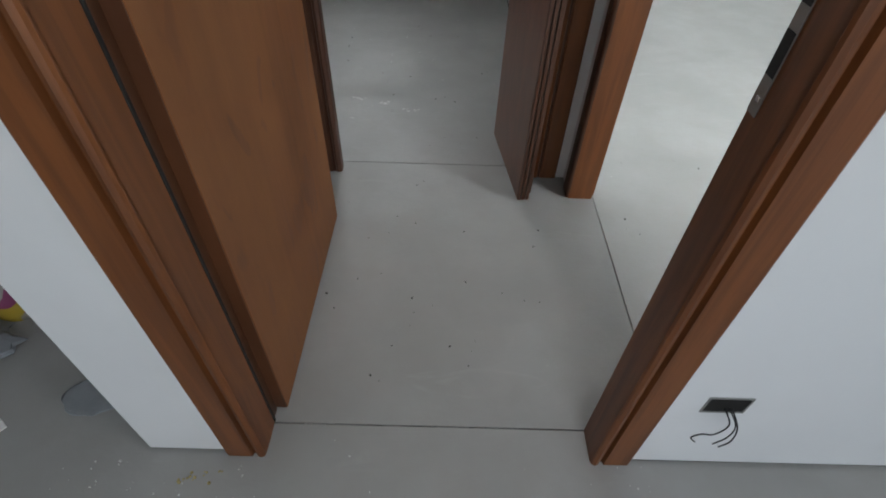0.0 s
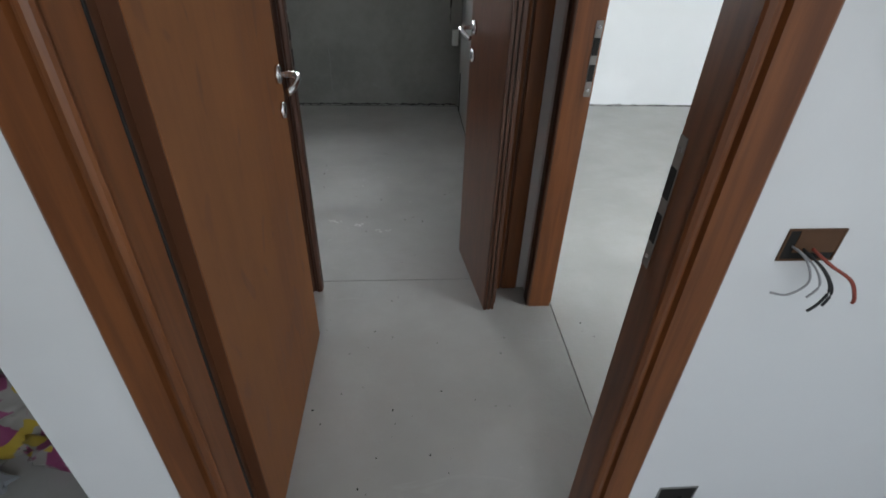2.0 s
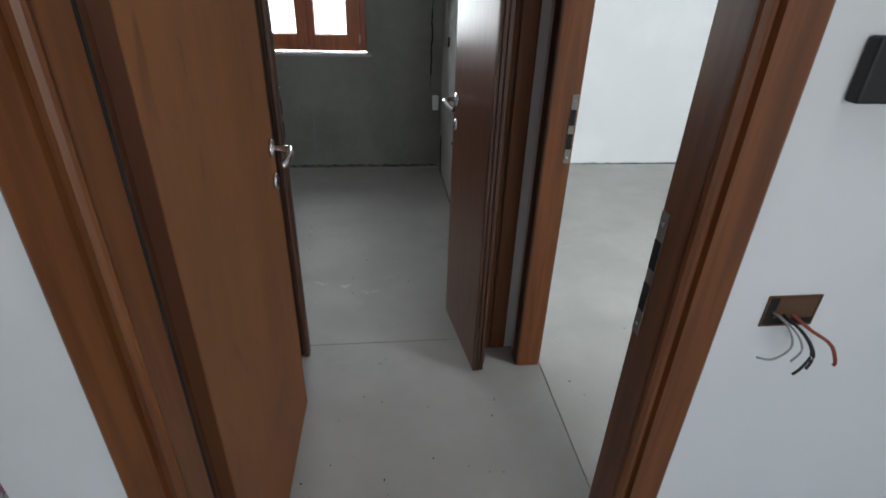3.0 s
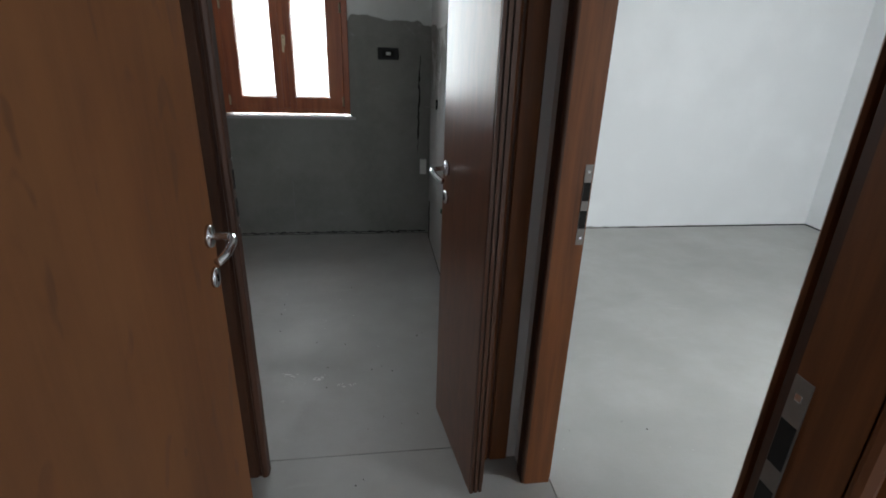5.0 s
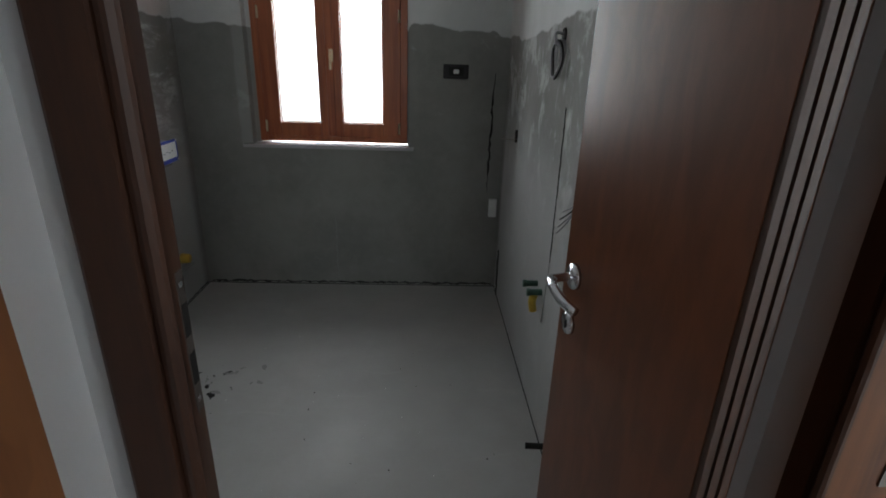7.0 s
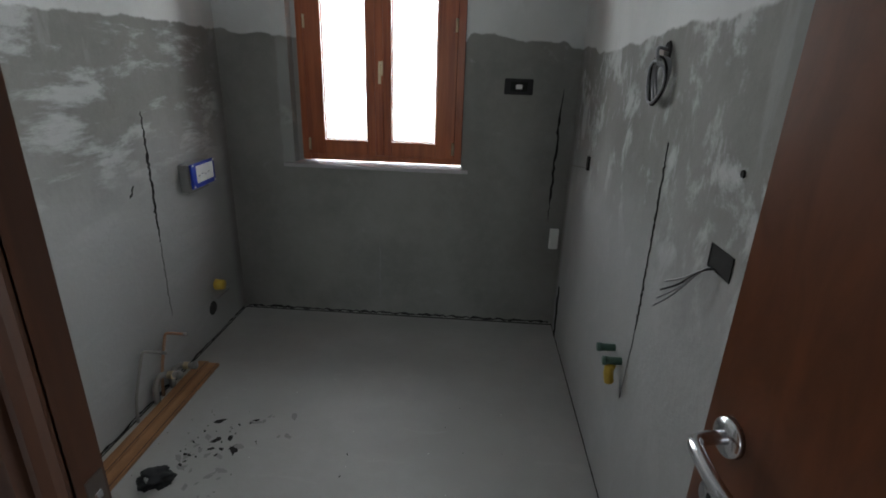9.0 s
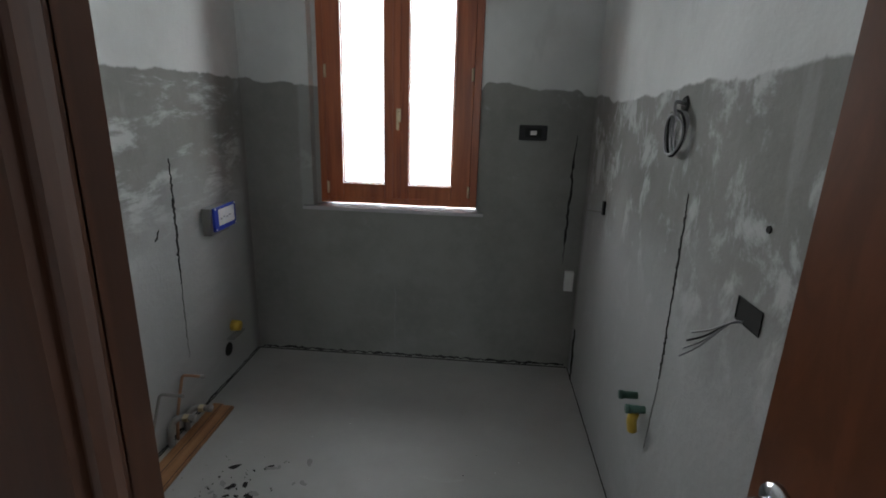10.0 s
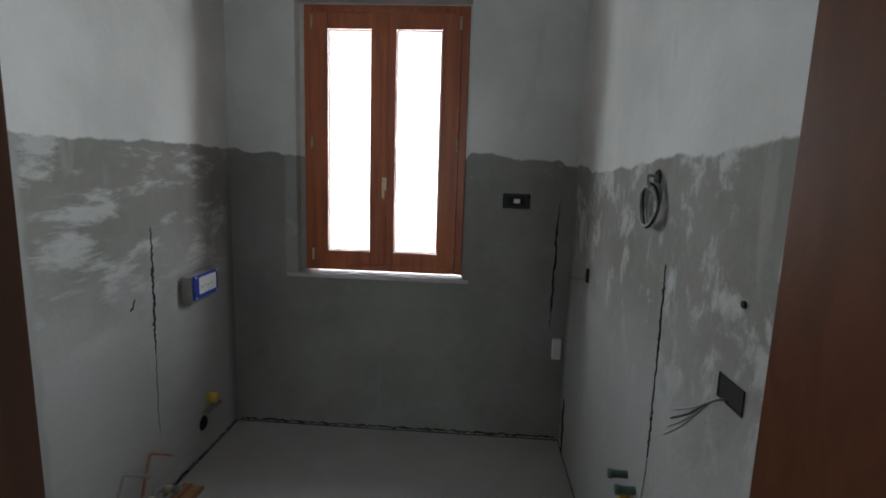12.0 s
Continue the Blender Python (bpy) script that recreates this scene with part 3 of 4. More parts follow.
# switch box beside the window
sw = thing("switch_box", (1.597, N, 1.306), "black flush switch frame with a white centre on bare cement wall", "wall switch")
part("frame", boxes((1.524, 1.669, N - 0.010, N - 0.0005, 1.306, 1.384), bevel=0.005), "black", sw)
part("back", boxes((1.555, 1.640, N - 0.0108, N - 0.0102, 1.322, 1.368)), "hole", sw)
part("button", boxes((1.582, 1.614, N - 0.0125, N - 0.0110, 1.334, 1.356), bevel=0.002), "label", sw)

# white box low in the corner, and the groove over it
wb = thing("junction_box", (1.856, N, 0.49), "small white plastic box on the dark wall in the corner", "electric box")
part("box", boxes((1.832, 1.880, N - 0.028, N - 0.0005, 0.485, 0.600), bevel=0.004), "label", wb)
part("lid", boxes((1.836, 1.876, N - 0.0305, N - 0.0285, 0.490, 0.595), bevel=0.0008), "label", wb)
bm = bmesh.new()
rough_strip(bm, (1.815, N - 0.0005, 0.64), (1.822, N - 0.0005, 1.34), 0.016, (0, -1, 0), 3, thick=0.0012)
one("wall_groove", "dark narrow cable groove in the grey cement wall", "wall groove", bm, "hole", (1.755, N, 0.62), pname="groove")
bm = bmesh.new()
rough_strip(bm, (0.872, N - 0.0005, 0.05), (0.872, N - 0.0005, 0.53), 0.010, (0, -1, 0), 5, thick=0.001)
one("filler_streak", "pale vertical filler streak under the window", "wall mark", bm, "rough", (0.83, N, 0.06), pname="streak")

# thin black joint along the walls
for k, (p, q, nrm, w) in enumerate((((0.05, N - 0.001, 0.010), (1.88, N - 0.001, 0.012), (0, -1, 0), 0.018), ((0.031, 0.95, 0.008), (0.031, 3.14, 0.010), (1, 0, 0), 0.016), ((XR - 0.001, 1.0, 0.004), (XR - 0.001, 3.14, 0.005), (-1, 0, 0), 0.008))):
    bm = rough_strip(bmesh.new(), p, q, w, nrm, 40 + k, 90, 0.001, False)
    tagged(mesh_ob("trim_joint", bm, "hole"), kind="structure")
bm = rough_strip(bmesh.new(), (2.2, FARY - 0.001, 0.008), (4.0, FARY - 0.001, 0.006), 0.018, (0, -1, 0), 47, 60, 0.001)
tagged(mesh_ob("trim_joint", bm, "rough"), kind="structure")

# cut grooves on both side walls
bm = bmesh.new()
rough_strip(bm, (XR - 0.0005, 1.832, 1.268), (XR - 0.0005, 1.825, 0.92), 0.015, (-1, 0, 0), 11, 40)
rough_strip(bm, (XR - 0.0005, 1.825, 0.93), (XR - 0.0005, 1.823, 0.71), 0.017, (-1, 0, 0), 12, 30)
one("wall_groove", "black vertical cut in the whitish cement wall above the pipe ends", "wall groove", bm, "hole", (XR, 1.866, 0.62), pname="groove")
bm = rough_strip(bmesh.new(), (XR - 0.0005, 1.823, 0.705), (XR - 0.0005, 1.850, 0.45), 0.009, (-1, 0, 0), 13, 24)
one("filled_groove", "half filled grey groove running down beside the pipe ends", "wall groove", bm, "rough", (XR, 1.88, 0.36), pname="groove")
bm = rough_strip(bmesh.new(), (0.0005, 2.470, 1.224), (0.0005, 2.452, 0.67), 0.022, (1, 0, 0), 14, 44)
one("wall_groove", "black vertical cut in the cement wall beside the blue box", "wall groove", bm, "hole", (0, 2.39, 0.67), pname="groove")
bm = rough_strip(bmesh.new(), (0.0005, 2.452, 0.66), (0.0005, 2.447, 0.31), 0.011, (1, 0, 0), 15, 24)
one("filled_groove", "half filled grey groove above the copper pipes", "wall groove", bm, "rough", (0, 2.39, 0.3), pname="groove")
bm = rough_strip(bmesh.new(), (0.0005, 2.345, 0.945), (0.0005, 2.318, 0.90), 0.016, (1, 0, 0), 16, 8)
one("wall_hole", "small dark chipped hole in the cement wall", "wall hole", bm, "hole", (0, 2.25, 0.88), pname="chip")

# blue flush box
bb = thing("blue_box", (0, 2.84, 0.81), "blue framed plastic box with white label on bare wall", "electric box")
part("box", boxes((0.0005, 0.044, 2.668, 2.838, 0.835, 0.968), bevel=0.003), "rough", bb, "grey box body")
part("blue_frame", boxes((0.0443, 0.058, 2.680, 2.888, 0.852, 0.968), bevel=0.004), "blue", bb)
part("label_sheet", boxes((0.0583, 0.060, 2.715, 2.868, 0.876, 0.956)), "label", bb, "white printed label")
for k in range(4):
    y = 2.730 + 0.028 * k
    part("print_bar", boxes((0.0602, 0.0607, y, y + 0.014, 0.905 + 0.006 * (k % 2), 0.911 + 0.006 * (k % 2))), "wire_grey", bb)
for yy in (2.690, 2.878):
    for zz in (0.862, 0.962):
        part("screw", cyl(bmesh.new(), (0.058, yy, zz), (0.0605, yy, zz), 0.005, n=10), "label", bb)

# drain cap with plate and hole
dc = thing("drain_cap", (0, 2.80, 0.17), "yellow drain cap over a plate and dark wall hole", "pipe fitting")
part("cap", cyl(bmesh.new(), (0.0005, 2.855, 0.285), (0.045, 2.855, 0.285), 0.030, 0.026, 18), "yellow", dc, "yellow plastic cap", True)
part("plate", boxes((0.0005, 0.040, 2.785, 2.915, 0.231, 0.241), bevel=0.002), "rough", dc)
part("drain_hole", cyl(bmesh.new(), (0.0005, 2.795, 0.172), (0.004, 2.795, 0.172), 0.038, 0.034, 18), "hole", dc)

# pipes at the west wall
def stub(name, label, material, pts, r, cap="", tip=0.0):
    t = thing(name, (pts[0][0], pts[0][1], min(p[2] for p in pts)), label, "pipe")
    part("pipe", tube(bmesh.new(), pts, r, 12), material, t, "", True)
    p, q = Vector(pts[-1]), Vector(pts[-2])
    e = (p - q).normalized()
    part("pipe_end", cyl(bmesh.new(), p - e * 0.016, p + e * 0.002, r * 1.22, n=14), "grey_pipe", t, "", True)
    return t


stub("water_pipe", "thin copper pipe bent out of the grey wall", "copper", [(0.018, 2.265, 0.0), (0.018, 2.285, 0.11), (0.020, 2.335, 0.245), (0.026, 2.345, 0.272), (0.05, 2.348, 0.275), (0.12, 2.350, 0.273)], 0.0065)
stub("water_pipe", "thin grey pipe bent out of the grey wall", "grey_pipe", [(0.018, 2.085, 0.0), (0.018, 2.105, 0.11), (0.020, 2.168, 0.245), (0.026, 2.182, 0.276), (0.05, 2.186, 0.279), (0.12, 2.190, 0.277)], 0.0065)
for k, (y, z, lab) in enumerate(((2.385, 0.085, "grey pipe elbow with a capped end by the planks"), (2.265, 0.115, "grey pipe elbow with brass collar by the planks"))):
    t = stub("pipe_elbow", lab, "grey_pipe", [(0.022, y - 0.05, 0.0), (0.022, y - 0.045, z * 0.6), (0.026, y - 0.02, z * 0.94), (0.05, y, z), (0.115, y + 0.004, z)], 0.014)
    part("collar", cyl(bmesh.new(), (0.060, y, z), (0.082, y, z), 0.019, n=6), "brass", t, "dull brass collar")

# east wall: cable coil
cc = thing("cable_coil", (XR, 1.94, 1.34), "coil of grey cable hanging from a hole in the cement wall", "cable")
part("wall_hole", cyl(bmesh.new(), (XR - 0.0006, 1.953, 1.497), (XR - 0.006, 1.953, 1.497), 0.026, 0.022, 14), "hole", cc)
rng = random.Random(7)
for k in range(4):
    ry, rz, cy, cz, ph = 0.050 + 0.006 * k, 0.056 + 0.004 * (k % 3), 1.945 + 0.004 * k, 1.425 - 0.003 * k, 0.4 * k
    pts = [(XR - 0.010 - 0.005 * k - 0.004 * math.sin(a * 2 + ph), cy + ry * math.sin(a), cz + rz * math.cos(a)) for a in (i * 2 * math.pi / 10 + 0.15 for i in range(11))]
    part("cable_loop", tube(bmesh.new(), pts, 0.0036, 8), "wire_grey" if k != 2 else "hole", cc, "grey cable" if k != 2 else "black cable", True)
part("cable_end", tube(bmesh.new(), [(XR - 0.004, 1.953, 1.500), (XR - 0.03, 1.948, 1.504), (XR - 0.034, 1.938, 1.482), (XR - 0.022, 1.932, 1.455)], 0.005, 8), "wire_grey", cc, "", True)


def flush_box(name, label, axis, plane, lo, hi, z0, z1, inside, wires, material="orange"):
    """A flush wall box: dark recess with a rim and loose wires."""
    t = thing(name, (plane, (lo + hi) / 2, z0) if axis == "x" else ((lo + hi) / 2, plane, z0), label, "electric box")

    def b(p0, p1, q0, q1, u0, u1):
        u0, u1 = sorted((plane + inside * u0, plane + inside * u1))
        return (u0, u1, p0, p1, q0, q1) if axis == "x" else (p0, p1, u0, u1, q0, q1)
    part("rim", boxes(b(lo, hi, z1 - 0.003, z1, -0.003, -0.0005), b(lo, hi, z0, z0 + 0.003, -0.003, -0.0005), b(lo, lo + 0.003, z0 + 0.003, z1 - 0.003, -0.003, -0.0005), b(hi - 0.003, hi, z0 + 0.003, z1 - 0.003, -0.003, -0.0005)), material, t)
    part("box_back", boxes(b(lo + 0.003, hi - 0.003, z0 + 0.003, z1 - 0.003, -0.0012, -0.0006)), "hole", t)
    for pts, m, r in wires:
        part("wire", tube(bmesh.new(), pts, r, 6), m, t, "", True)
    return t


w = [([(XR - 0.002, 1.45, 1.065), (XR - 0.02, 1.465, 1.055), (XR - 0.035, 1.515 + 0.010 * k, 1.015 - 0.018 * k), (XR - 0.05, 1.565 + 0.014 * k, 0.985 - 0.028 * k)], "wire_grey" if k != 1 else "black", 0.0024) for k in range(4)]
flush_box("flush_box", "open flush box with loose grey and black wires, rough wall", "x", XR, 1.388, 1.486, 1.060, 1.112, 1, w, "hole")
# open boxes in the hall wall
w = [([(2.050, HF - 0.002, 0.984), (2.055, HF - 0.03, 0.979), (2.063, HF - 0.045, 0.949), (2.035, HF - 0.05, 0.929), (2.010, HF - 0.045, 0.930)], "wire_grey", 0.0018),
     ([(2.060, HF - 0.002, 0.979), (2.070, HF - 0.035, 0.969), (2.080, HF - 0.048, 0.944), (2.065, HF - 0.052, 0.924)], "wire_grey", 0.0018),
     ([(2.070, HF - 0.002, 0.979), (2.083, HF - 0.035, 0.966), (2.097, HF - 0.05, 0.939), (2.087, HF - 0.055, 0.914), (2.075, HF - 0.055, 0.899)], "black", 0.0022),
     ([(2.072, HF - 0.002, 0.976), (2.087, HF - 0.035, 0.964), (2.103, HF - 0.05, 0.934), (2.095, HF - 0.055, 0.909)], "black", 0.0022),
     ([(2.085, HF - 0.002, 0.979), (2.105, HF - 0.025, 0.964), (2.130, HF - 0.045, 0.949), (2.147, HF - 0.050, 0.919), (2.148, HF - 0.050, 0.909)], "wire_red", 0.003)]
ob1 = flush_box("flush_box", "open orange flush box with loose wires, white wall", "y", HF, 2.034, 2.126, 0.957, 1.015, 1, w)
part("box_inside", boxes((2.054, 2.123, HF - 0.0022, HF - 0.0013, 0.972, 1.011)), "orange", ob1, "orange plastic inside")
w = [([(2.075, HF - 0.002, 0.280), (2.080, HF - 0.03, 0.265), (2.055, HF - 0.04, 0.242), (2.030, HF - 0.04, 0.242), (2.020, HF - 0.035, 0.215), (2.035, HF - 0.035, 0.195)], "black", 0.0016),
     ([(2.085, HF - 0.002, 0.280), (2.095, HF - 0.03, 0.260), (2.087, HF - 0.04, 0.230), (2.063, HF - 0.045, 0.208)], "black", 0.0016),
     ([(2.090, HF - 0.002, 0.280), (2.101, HF - 0.03, 0.255), (2.095, HF - 0.045, 0.225), (2.081, HF - 0.045, 0.195)], "black", 0.0016)]
flush_box("flush_box", "low open flush box with thin black wires, white wall", "y", HF, 2.030, 2.120, 0.262, 0.320, 1, w, "rough")
th = thing("control_plate", (2.11, HF, 1.317), "dark grey wall plate with a pale button on the white wall", "wall switch")
part("plate", boxes((2.024, 2.150, HF - 0.022, HF - 0.0005, 1.317, 1.396), bevel=0.004), "black", th)
part("button", boxes((2.056, 2.086, HF - 0.0245, HF - 0.0225, 1.338, 1.374), bevel=0.0015), "label", th, "pale rocker button")

# pipe ends on the east wall
for k, (y, z, dz) in enumerate(((1.975, 0.560, 0.0), (1.892, 0.560, 0.0))):
    t = thing("pipe_end", (XR, y, z), "dark green plastic pipe end sticking out of the wall" if k == 0 else "dark green pipe end wrapped with yellow tape", "pipe")
    part("pipe", tube(bmesh.new(), [(XR - 0.0005, y, z), (XR - 0.03, y, z), (XR - 0.055, y, z)], 0.0125, 14), "green", t, "", True)
    part("cap", cyl(bmesh.new(), (XR - 0.060, y, z), (XR - 0.046, y, z), 0.015, n=14), "green", t, "", True)
    if k:
        part("tape", tube(bmesh.new(), [(XR - 0.03, y + 0.002, z - 0.016), (XR - 0.034, y + 0.006, z - 0.045), (XR - 0.026, y + 0.010, z - 0.085)], 0.016, 10), "yellow", t, "yellow tape tag", True)
t = thing("pipe_end", (XR, 1.56, 0.08), "short dark pipe end low on the wall", "pipe")
part("pipe", tube(bmesh.new(), [(XR - 0.0005, 1.56, 0.095), (XR - 0.03, 1.56, 0.097), (XR - 0.085, 1.56, 0.10)], 0.011, 12), "hole", t, "", True)
t = thing("wall_bracket", (XR, 2.77, 0.985), "small dark metal bracket in the cement wall", "bracket")
part("plate", boxes((XR - 0.010, XR - 0.0005, 2.700, 2.730, 1.020, 1.080)), "hole", t)
part("rod", cyl(bmesh.new(), (XR - 0.004, 2.72, 1.030), (XR - 0.075, 2.745, 1.032), 0.003, n=8), "grey_pipe", t)
for y, z in ((1.43, 1.268),):
    one("wall_plug", "small dark plug hole in the rough wall", "wall hole", cyl(bmesh.new(), (XR - 0.0006, y, z), (XR - 0.004, y, z), 0.008, 0.007, 12), "hole", (XR, y, z), pname="plug")
bm = rough_strip(bmesh.new(), (XR - 0.0005, 3.02, 0.0), (XR - 0.0005, 3.05, 0.30), 0.05, (-1, 0, 0), 61, 12, 0.006)
one("wall_gap", "dark broken strip of plaster low in the corner", "wall hole", bm, "hole", (XR, 3.03, 0), pname="gap")

# planks, rag and rubble on the floor
for x0, x1, y0, y1, z, lab in ((0.072, 0.122, 1.30, 2.53, 0.0, "narrow reddish brown plank lying along the wall"), (0.127, 0.180, 1.22, 2.52, 0.0, "orange brown plank lying beside a narrower one")):
    t = thing("plank", ((x0 + x1) / 2, (y0 + y1) / 2, z), lab, "plank")
    part("board", boxes((x0, x1, y0, y1, z + 0.0005, z + 0.016), bevel=0.0015), "board", t)
    part("groove", boxes((x1 - 0.010, x1 - 0.006, y0 + 0.002, y1 - 0.002, z + 0.0160, z + 0.0166)), "edge", t)


def lump(cx, cy, cz, rx, ry, rz, seed, amp=0.35, cut=3, freq=3.0):
    bm = bmesh.new()
    bmesh.ops.create_icosphere(bm, subdivisions=cut, radius=1)
    for v in bm.verts:
        k = 1 + amp * noise.noise(v.co * freq * 0.5 + Vector((seed * 3.1, 0, 0))) + amp * 0.5 * noise.noise(v.co * freq * 1.6 + Vector((0, seed * 1.7, 0)))
        v.co *= k
        v.co = Vector((cx + v.co.x * rx, cy + v.co.y * ry, max(cz, cz + (v.co.z + 0.55) * rz)))
    return bm


t = thing("rag", (0.305, 1.80, 0), "crumpled black rag with a grey patch on the screed floor", "rag")
part("cloth", lump(0.305, 1.80, 0.0008, 0.060, 0.050, 0.022, 2, 0.5, 4, 3), "rag", t, "", True)
part("torn_patch", lump(0.293, 1.785, 0.022, 0.016, 0.022, 0.006, 5, 0.8, 3, 5), "rough", t, "grey torn patch", True)


def crumbs(name, label, material, rows, lo, hi, seed, z=0.0):
    """Scattered grains, joined into one mesh."""
    rng = random.Random(seed)
    bm = bmesh.new()
    for x0, x1, y0, y1, n in rows:
        for _ in range(n):
            x, y, r = rng.uniform(x0, x1), rng.uniform(y0, y1), rng.uniform(lo, hi)
            m = Matrix.LocRotScale((x, y, z + r * 0.35), Euler((rng.uniform(0, 3), rng.uniform(0, 3), rng.uniform(0, 3))), (r * rng.uniform(0.5, 1), r * rng.uniform(0.4, 0.9), r * 0.5))
            bmesh.ops.create_icosphere(bm, subdivisions=1, radius=1, matrix=m)
    ob = mesh_ob(name, bm, material)
    return tagged(ob, label, "debris", "", "stuff")


crumbs("rubble", "dark crumbs scattered on the screed floor", "hole", ((0.2, 0.6, 1.7, 2.2, 26), (0.25, 0.45, 1.95, 2.1, 10), (1.0, 1.7, 0.9, 1.6, 10), (1.1, 1.9, 0.0, 0.7, 22), (2.1, 2.6, 0.1, 1.2, 8), (1.1, 1.7, -0.3, 0.2, 8), (0.9, 1.8, 1.2, 2.6, 12)), 0.0015, 0.0055, 5)
crumbs("plaster_grains", "white plaster grains on the screed floor", "filler", ((1.05, 1.5, 1.22, 1.42, 10), (1.0, 1.4, -0.55, -0.35, 9), (0.6, 1.1, -0.5, -0.4, 26), (1.85, 2.0, -0.5, -0.4, 10), (2.1, 2.9, 0.3, 1.4, 14), (0.3, 1.6, 1.4, 2.6, 16)), 0.0012, 0.005, 9)
crumbs("straw_bits", "yellowish straw bits by the door frame", "straw", ((0.90, 1.0, -0.47, -0.43, 14),), 0.003, 0.009, 13)
crumbs("joint_grit", "grit bridging the joint in the doorway", "screed", ((1.16, 1.29, LINE1 - 0.002, LINE1 + 0.002, 60), (1.36, 1.42, LINE1 - 0.002, LINE1 + 0.002, 30), (1.48, 1.70, LINE1 - 0.002, LINE1 + 0.002, 90), (1.1, 1.7, LINE2 - 0.002, LINE2 + 0.002, 160)), 0.002, 0.0035, 17, -0.0022)


def splash(name, label, rows, seed):
    """Thin flat spots of white filler."""
    rng = random.Random(seed)
    bm = bmesh.new()
    for x, y, r in rows:
        for _ in range(5):
            cx, cy, q = x + rng.uniform(-1, 1) * r, y + rng.uniform(-1, 1) * r * 0.5, r * rng.uniform(0.12, 0.42)
            pts = [bm.verts.new((cx + q * math.cos(a) * rng.uniform(0.6, 1.1), cy + 0.6 * q * math.sin(a) * rng.uniform(0.6, 1.1), 0.0008)) for a in (i * math.pi / 5 for i in range(10))]
            bm.faces.new(pts)
    return tagged(mesh_ob(name, bm, "filler"), label, "stain", "", "stuff")


splash("filler_spots", "white filler spots on the screed floor", ((1.075, 1.315, 0.024), (1.10, 1.305, 0.020), (1.205, 1.275, 0.027), (1.225, 1.27, 0.017), (1.32, 1.215, 0.021), (1.37, 1.215, 0.017), (1.08, 1.13, 0.008)), 3)

# hall corner beyond the pier
t = thing("bag", (0.22, 0.10, 0), "crumpled plastic bag printed pink, yellow and cream on the floor", "bag")
part("sack", lump(0.20, 0.12, 0.001, 0.26, 0.15, 0.15, 3, 0.5, 4, 3), "bag", t, "", True)
part("bag_neck", lump(0.46, -0.02, 0.001, 0.12, 0.06, 0.05, 8, 0.7, 3, 4), "bag", t, "", True)
t = thing("black_bag", (-0.05, 0.5, 0), "black rubbish bag standing behind the printed bag", "bag")
part("sack", lump(0.0, 0.42, 0.001, 0.36, 0.16, 0.34, 6, 0.4, 4, 3), "rag", t, "", True)
t = thing("plastic_film", (0.12, -0.12, 0), "crumpled clear plastic film on the floor", "plastic film")
part("film", lump(0.10, -0.14, 0.001, 0.19, 0.13, 0.035, 4, 0.5, 4, 4), "film", t)
t = thing("plastic_film", (0.62, -0.20, 0), "thin grey film lying by the white pier", "plastic film")
part("film", lump(0.62, -0.25, 0.0006, 0.085, 0.06, 0.003, 9, 0.2, 4, 2), "film", t, "", True)
t = thing("profile", (0.36, -0.42, 0), "short white metal profile lying on the floor", "metal profile")
p0, p1 = Vector((0.24, -0.56, 0)), Vector((0.42, -0.33, 0))
dd = (p1 - p0).normalized()
ss = Vector((dd.y, -dd.x, 0))
part("web", profile(bmesh.new(), [((p0 + ss * 0)[0], (p0 + ss * 0)[1]), (p1[0], p1[1]), ((p1 + ss * 0.024)[0], (p1 + ss * 0.024)[1]), ((p0 + ss * 0.024)[0], (p0 + ss * 0.024)[1])], 0.001, 0.006), "label", t)
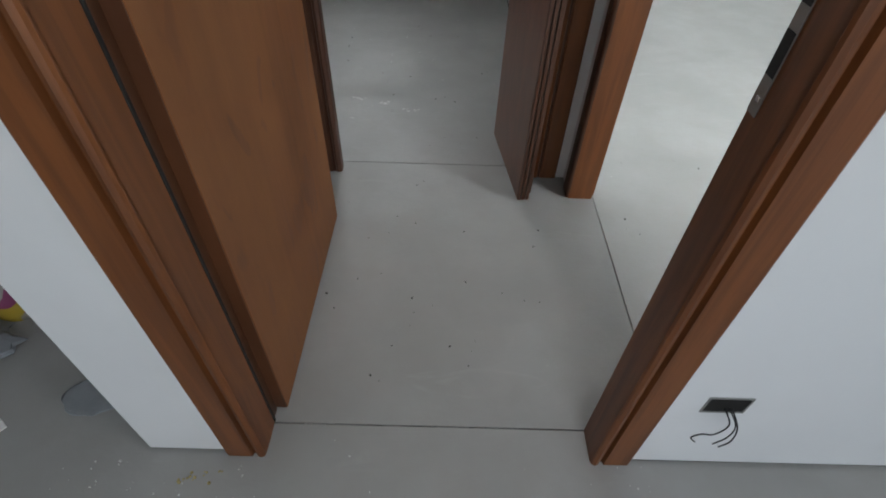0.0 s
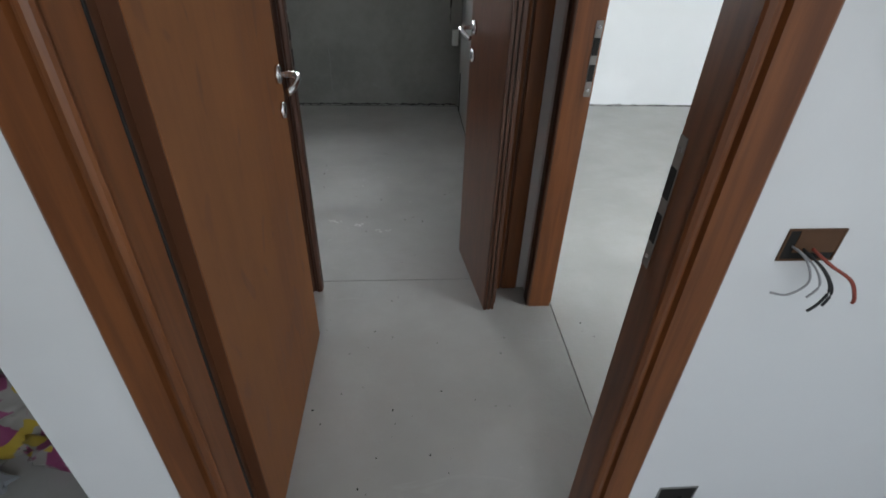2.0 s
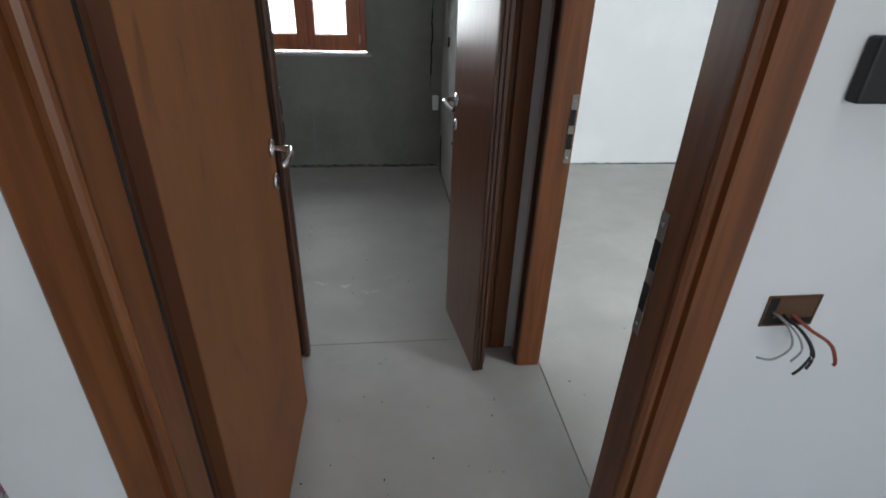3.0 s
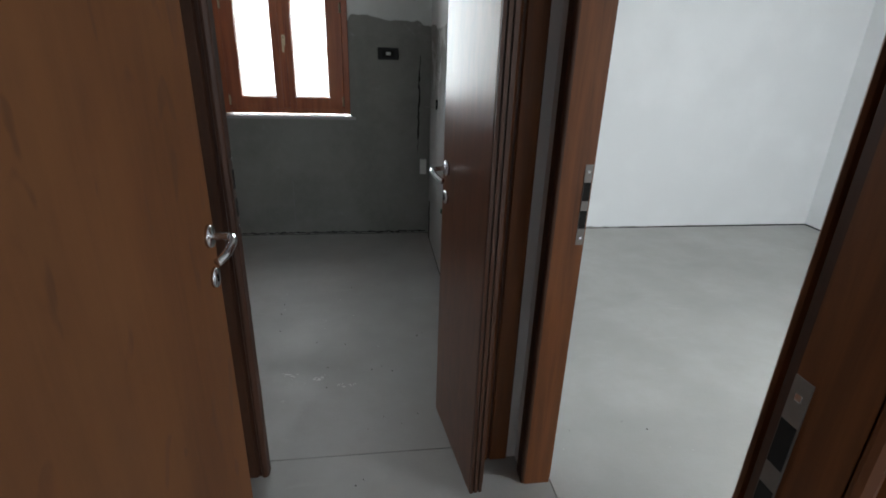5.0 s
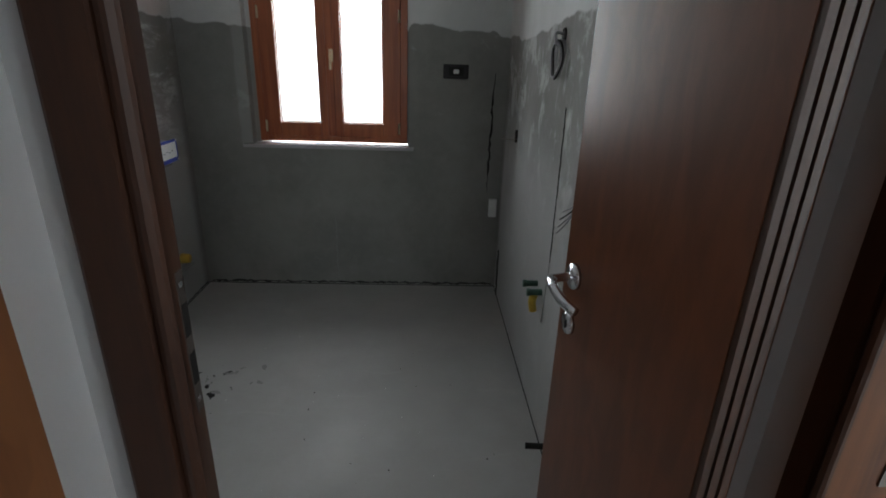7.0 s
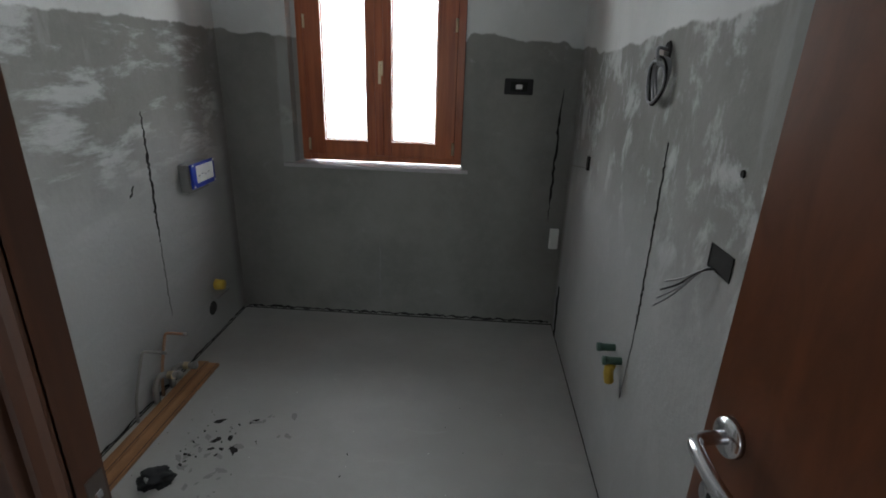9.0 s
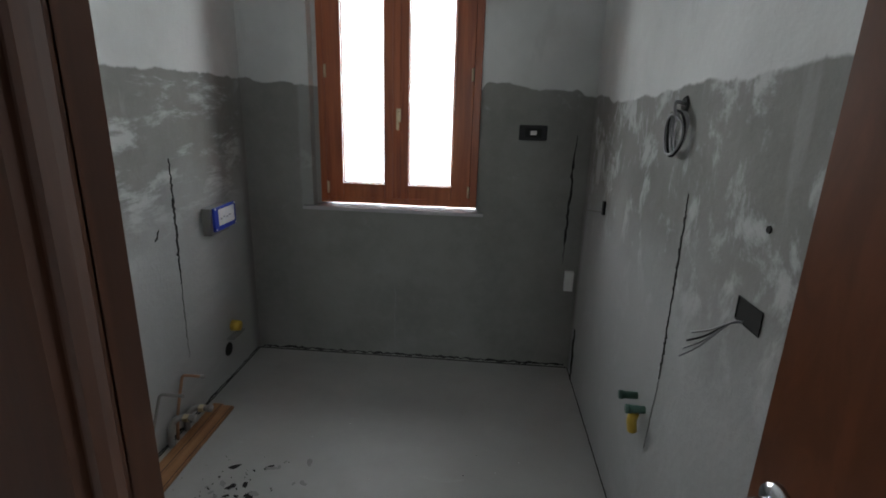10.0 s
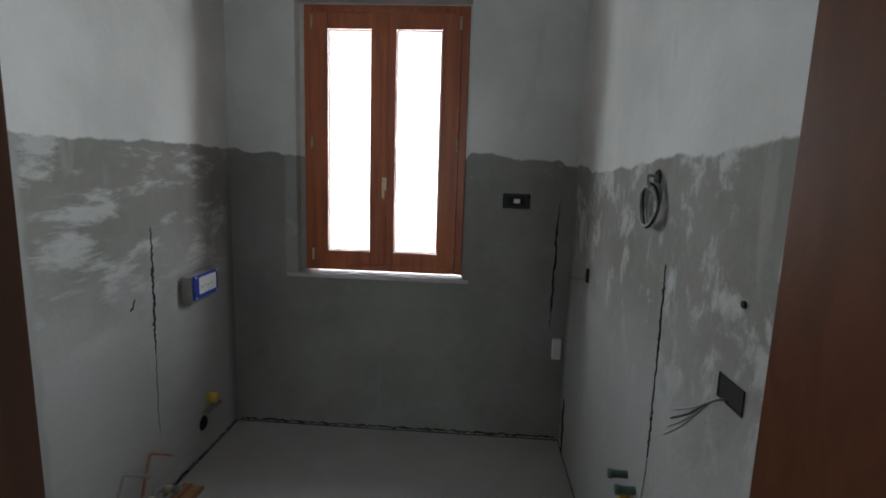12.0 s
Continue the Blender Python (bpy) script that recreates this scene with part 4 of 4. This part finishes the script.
part("flange", profile(bmesh.new(), [(p0[0], p0[1]), (p1[0], p1[1]), ((p1 - ss * 0.004)[0], (p1 - ss * 0.004)[1]), ((p0 - ss * 0.004)[0], (p0 - ss * 0.004)[1])], 0.001, 0.026), "label", t)
tagged(mesh_ob("foam_strip", boxes((WEND, 0.945, HF + 0.004, HF + 0.02, 0.0005, 0.0115), (1.98, 2.9, HF + 0.004, HF + 0.02, 0.0005, 0.0115)), "foam"), kind="structure")

# ceiling lamp of the hall
t = thing("ceiling_lamp", (1.86, -0.80, 2.67), "plain round white ceiling lamp of the hall", "lamp")
part("lamp_base", cyl(bmesh.new(), (1.86, -0.80, 2.672), (1.86, -0.80, TOP - 0.001), 0.15, n=32), "label", t, "", True)

for ob in list(scene.objects):
    if ob.parent is None and ob.location.x == 0.0 and ob.location.y > 2.1 and ob.type == "EMPTY":
        ob.location.x = BX0
for ob in list(scene.objects):
    if ob.parent is None and ob.name.startswith(("water_pipe", "pipe_elbow")):
        ob.location.x += BX0


def smudge(name, label, material, rows, seed):
    """Thin flat scuffs on the floor, ragged in outline."""
    rng = random.Random(seed)
    bm = bmesh.new()
    for x, y, r, n in rows:
        for _ in range(n):
            cx, cy, k, turn = x + rng.uniform(-1, 1) * r, y + rng.uniform(-1, 1) * r, r * rng.uniform(0.08, 0.28), rng.uniform(0, 3)
            pts = []
            for i in range(12):
                a = i * math.pi / 6
                u, v = k * math.cos(a) * rng.uniform(0.5, 1.2), 0.5 * k * math.sin(a) * rng.uniform(0.5, 1.2)
                pts.append(bm.verts.new((cx + u * math.cos(turn) - v * math.sin(turn), cy + u * math.sin(turn) + v * math.cos(turn), 0.0006 + 0.0001 * rng.random())))
            bm.faces.new(pts)
    return tagged(mesh_ob(name, bm, material), label, "stain", "", "stuff")


smudge("scuffs", "dark grey scuffs on the screed floor", "rough", ((0.42, 1.95, 0.10, 14), (0.5, 1.8, 0.08, 8), (0.62, 2.1, 0.10, 6)), 4)
smudge("dark_scuffs", "black flecks on the screed floor", "hole", ((0.40, 1.97, 0.10, 7), (0.45, 2.08, 0.12, 5), (0.35, 1.88, 0.05, 3)), 8)
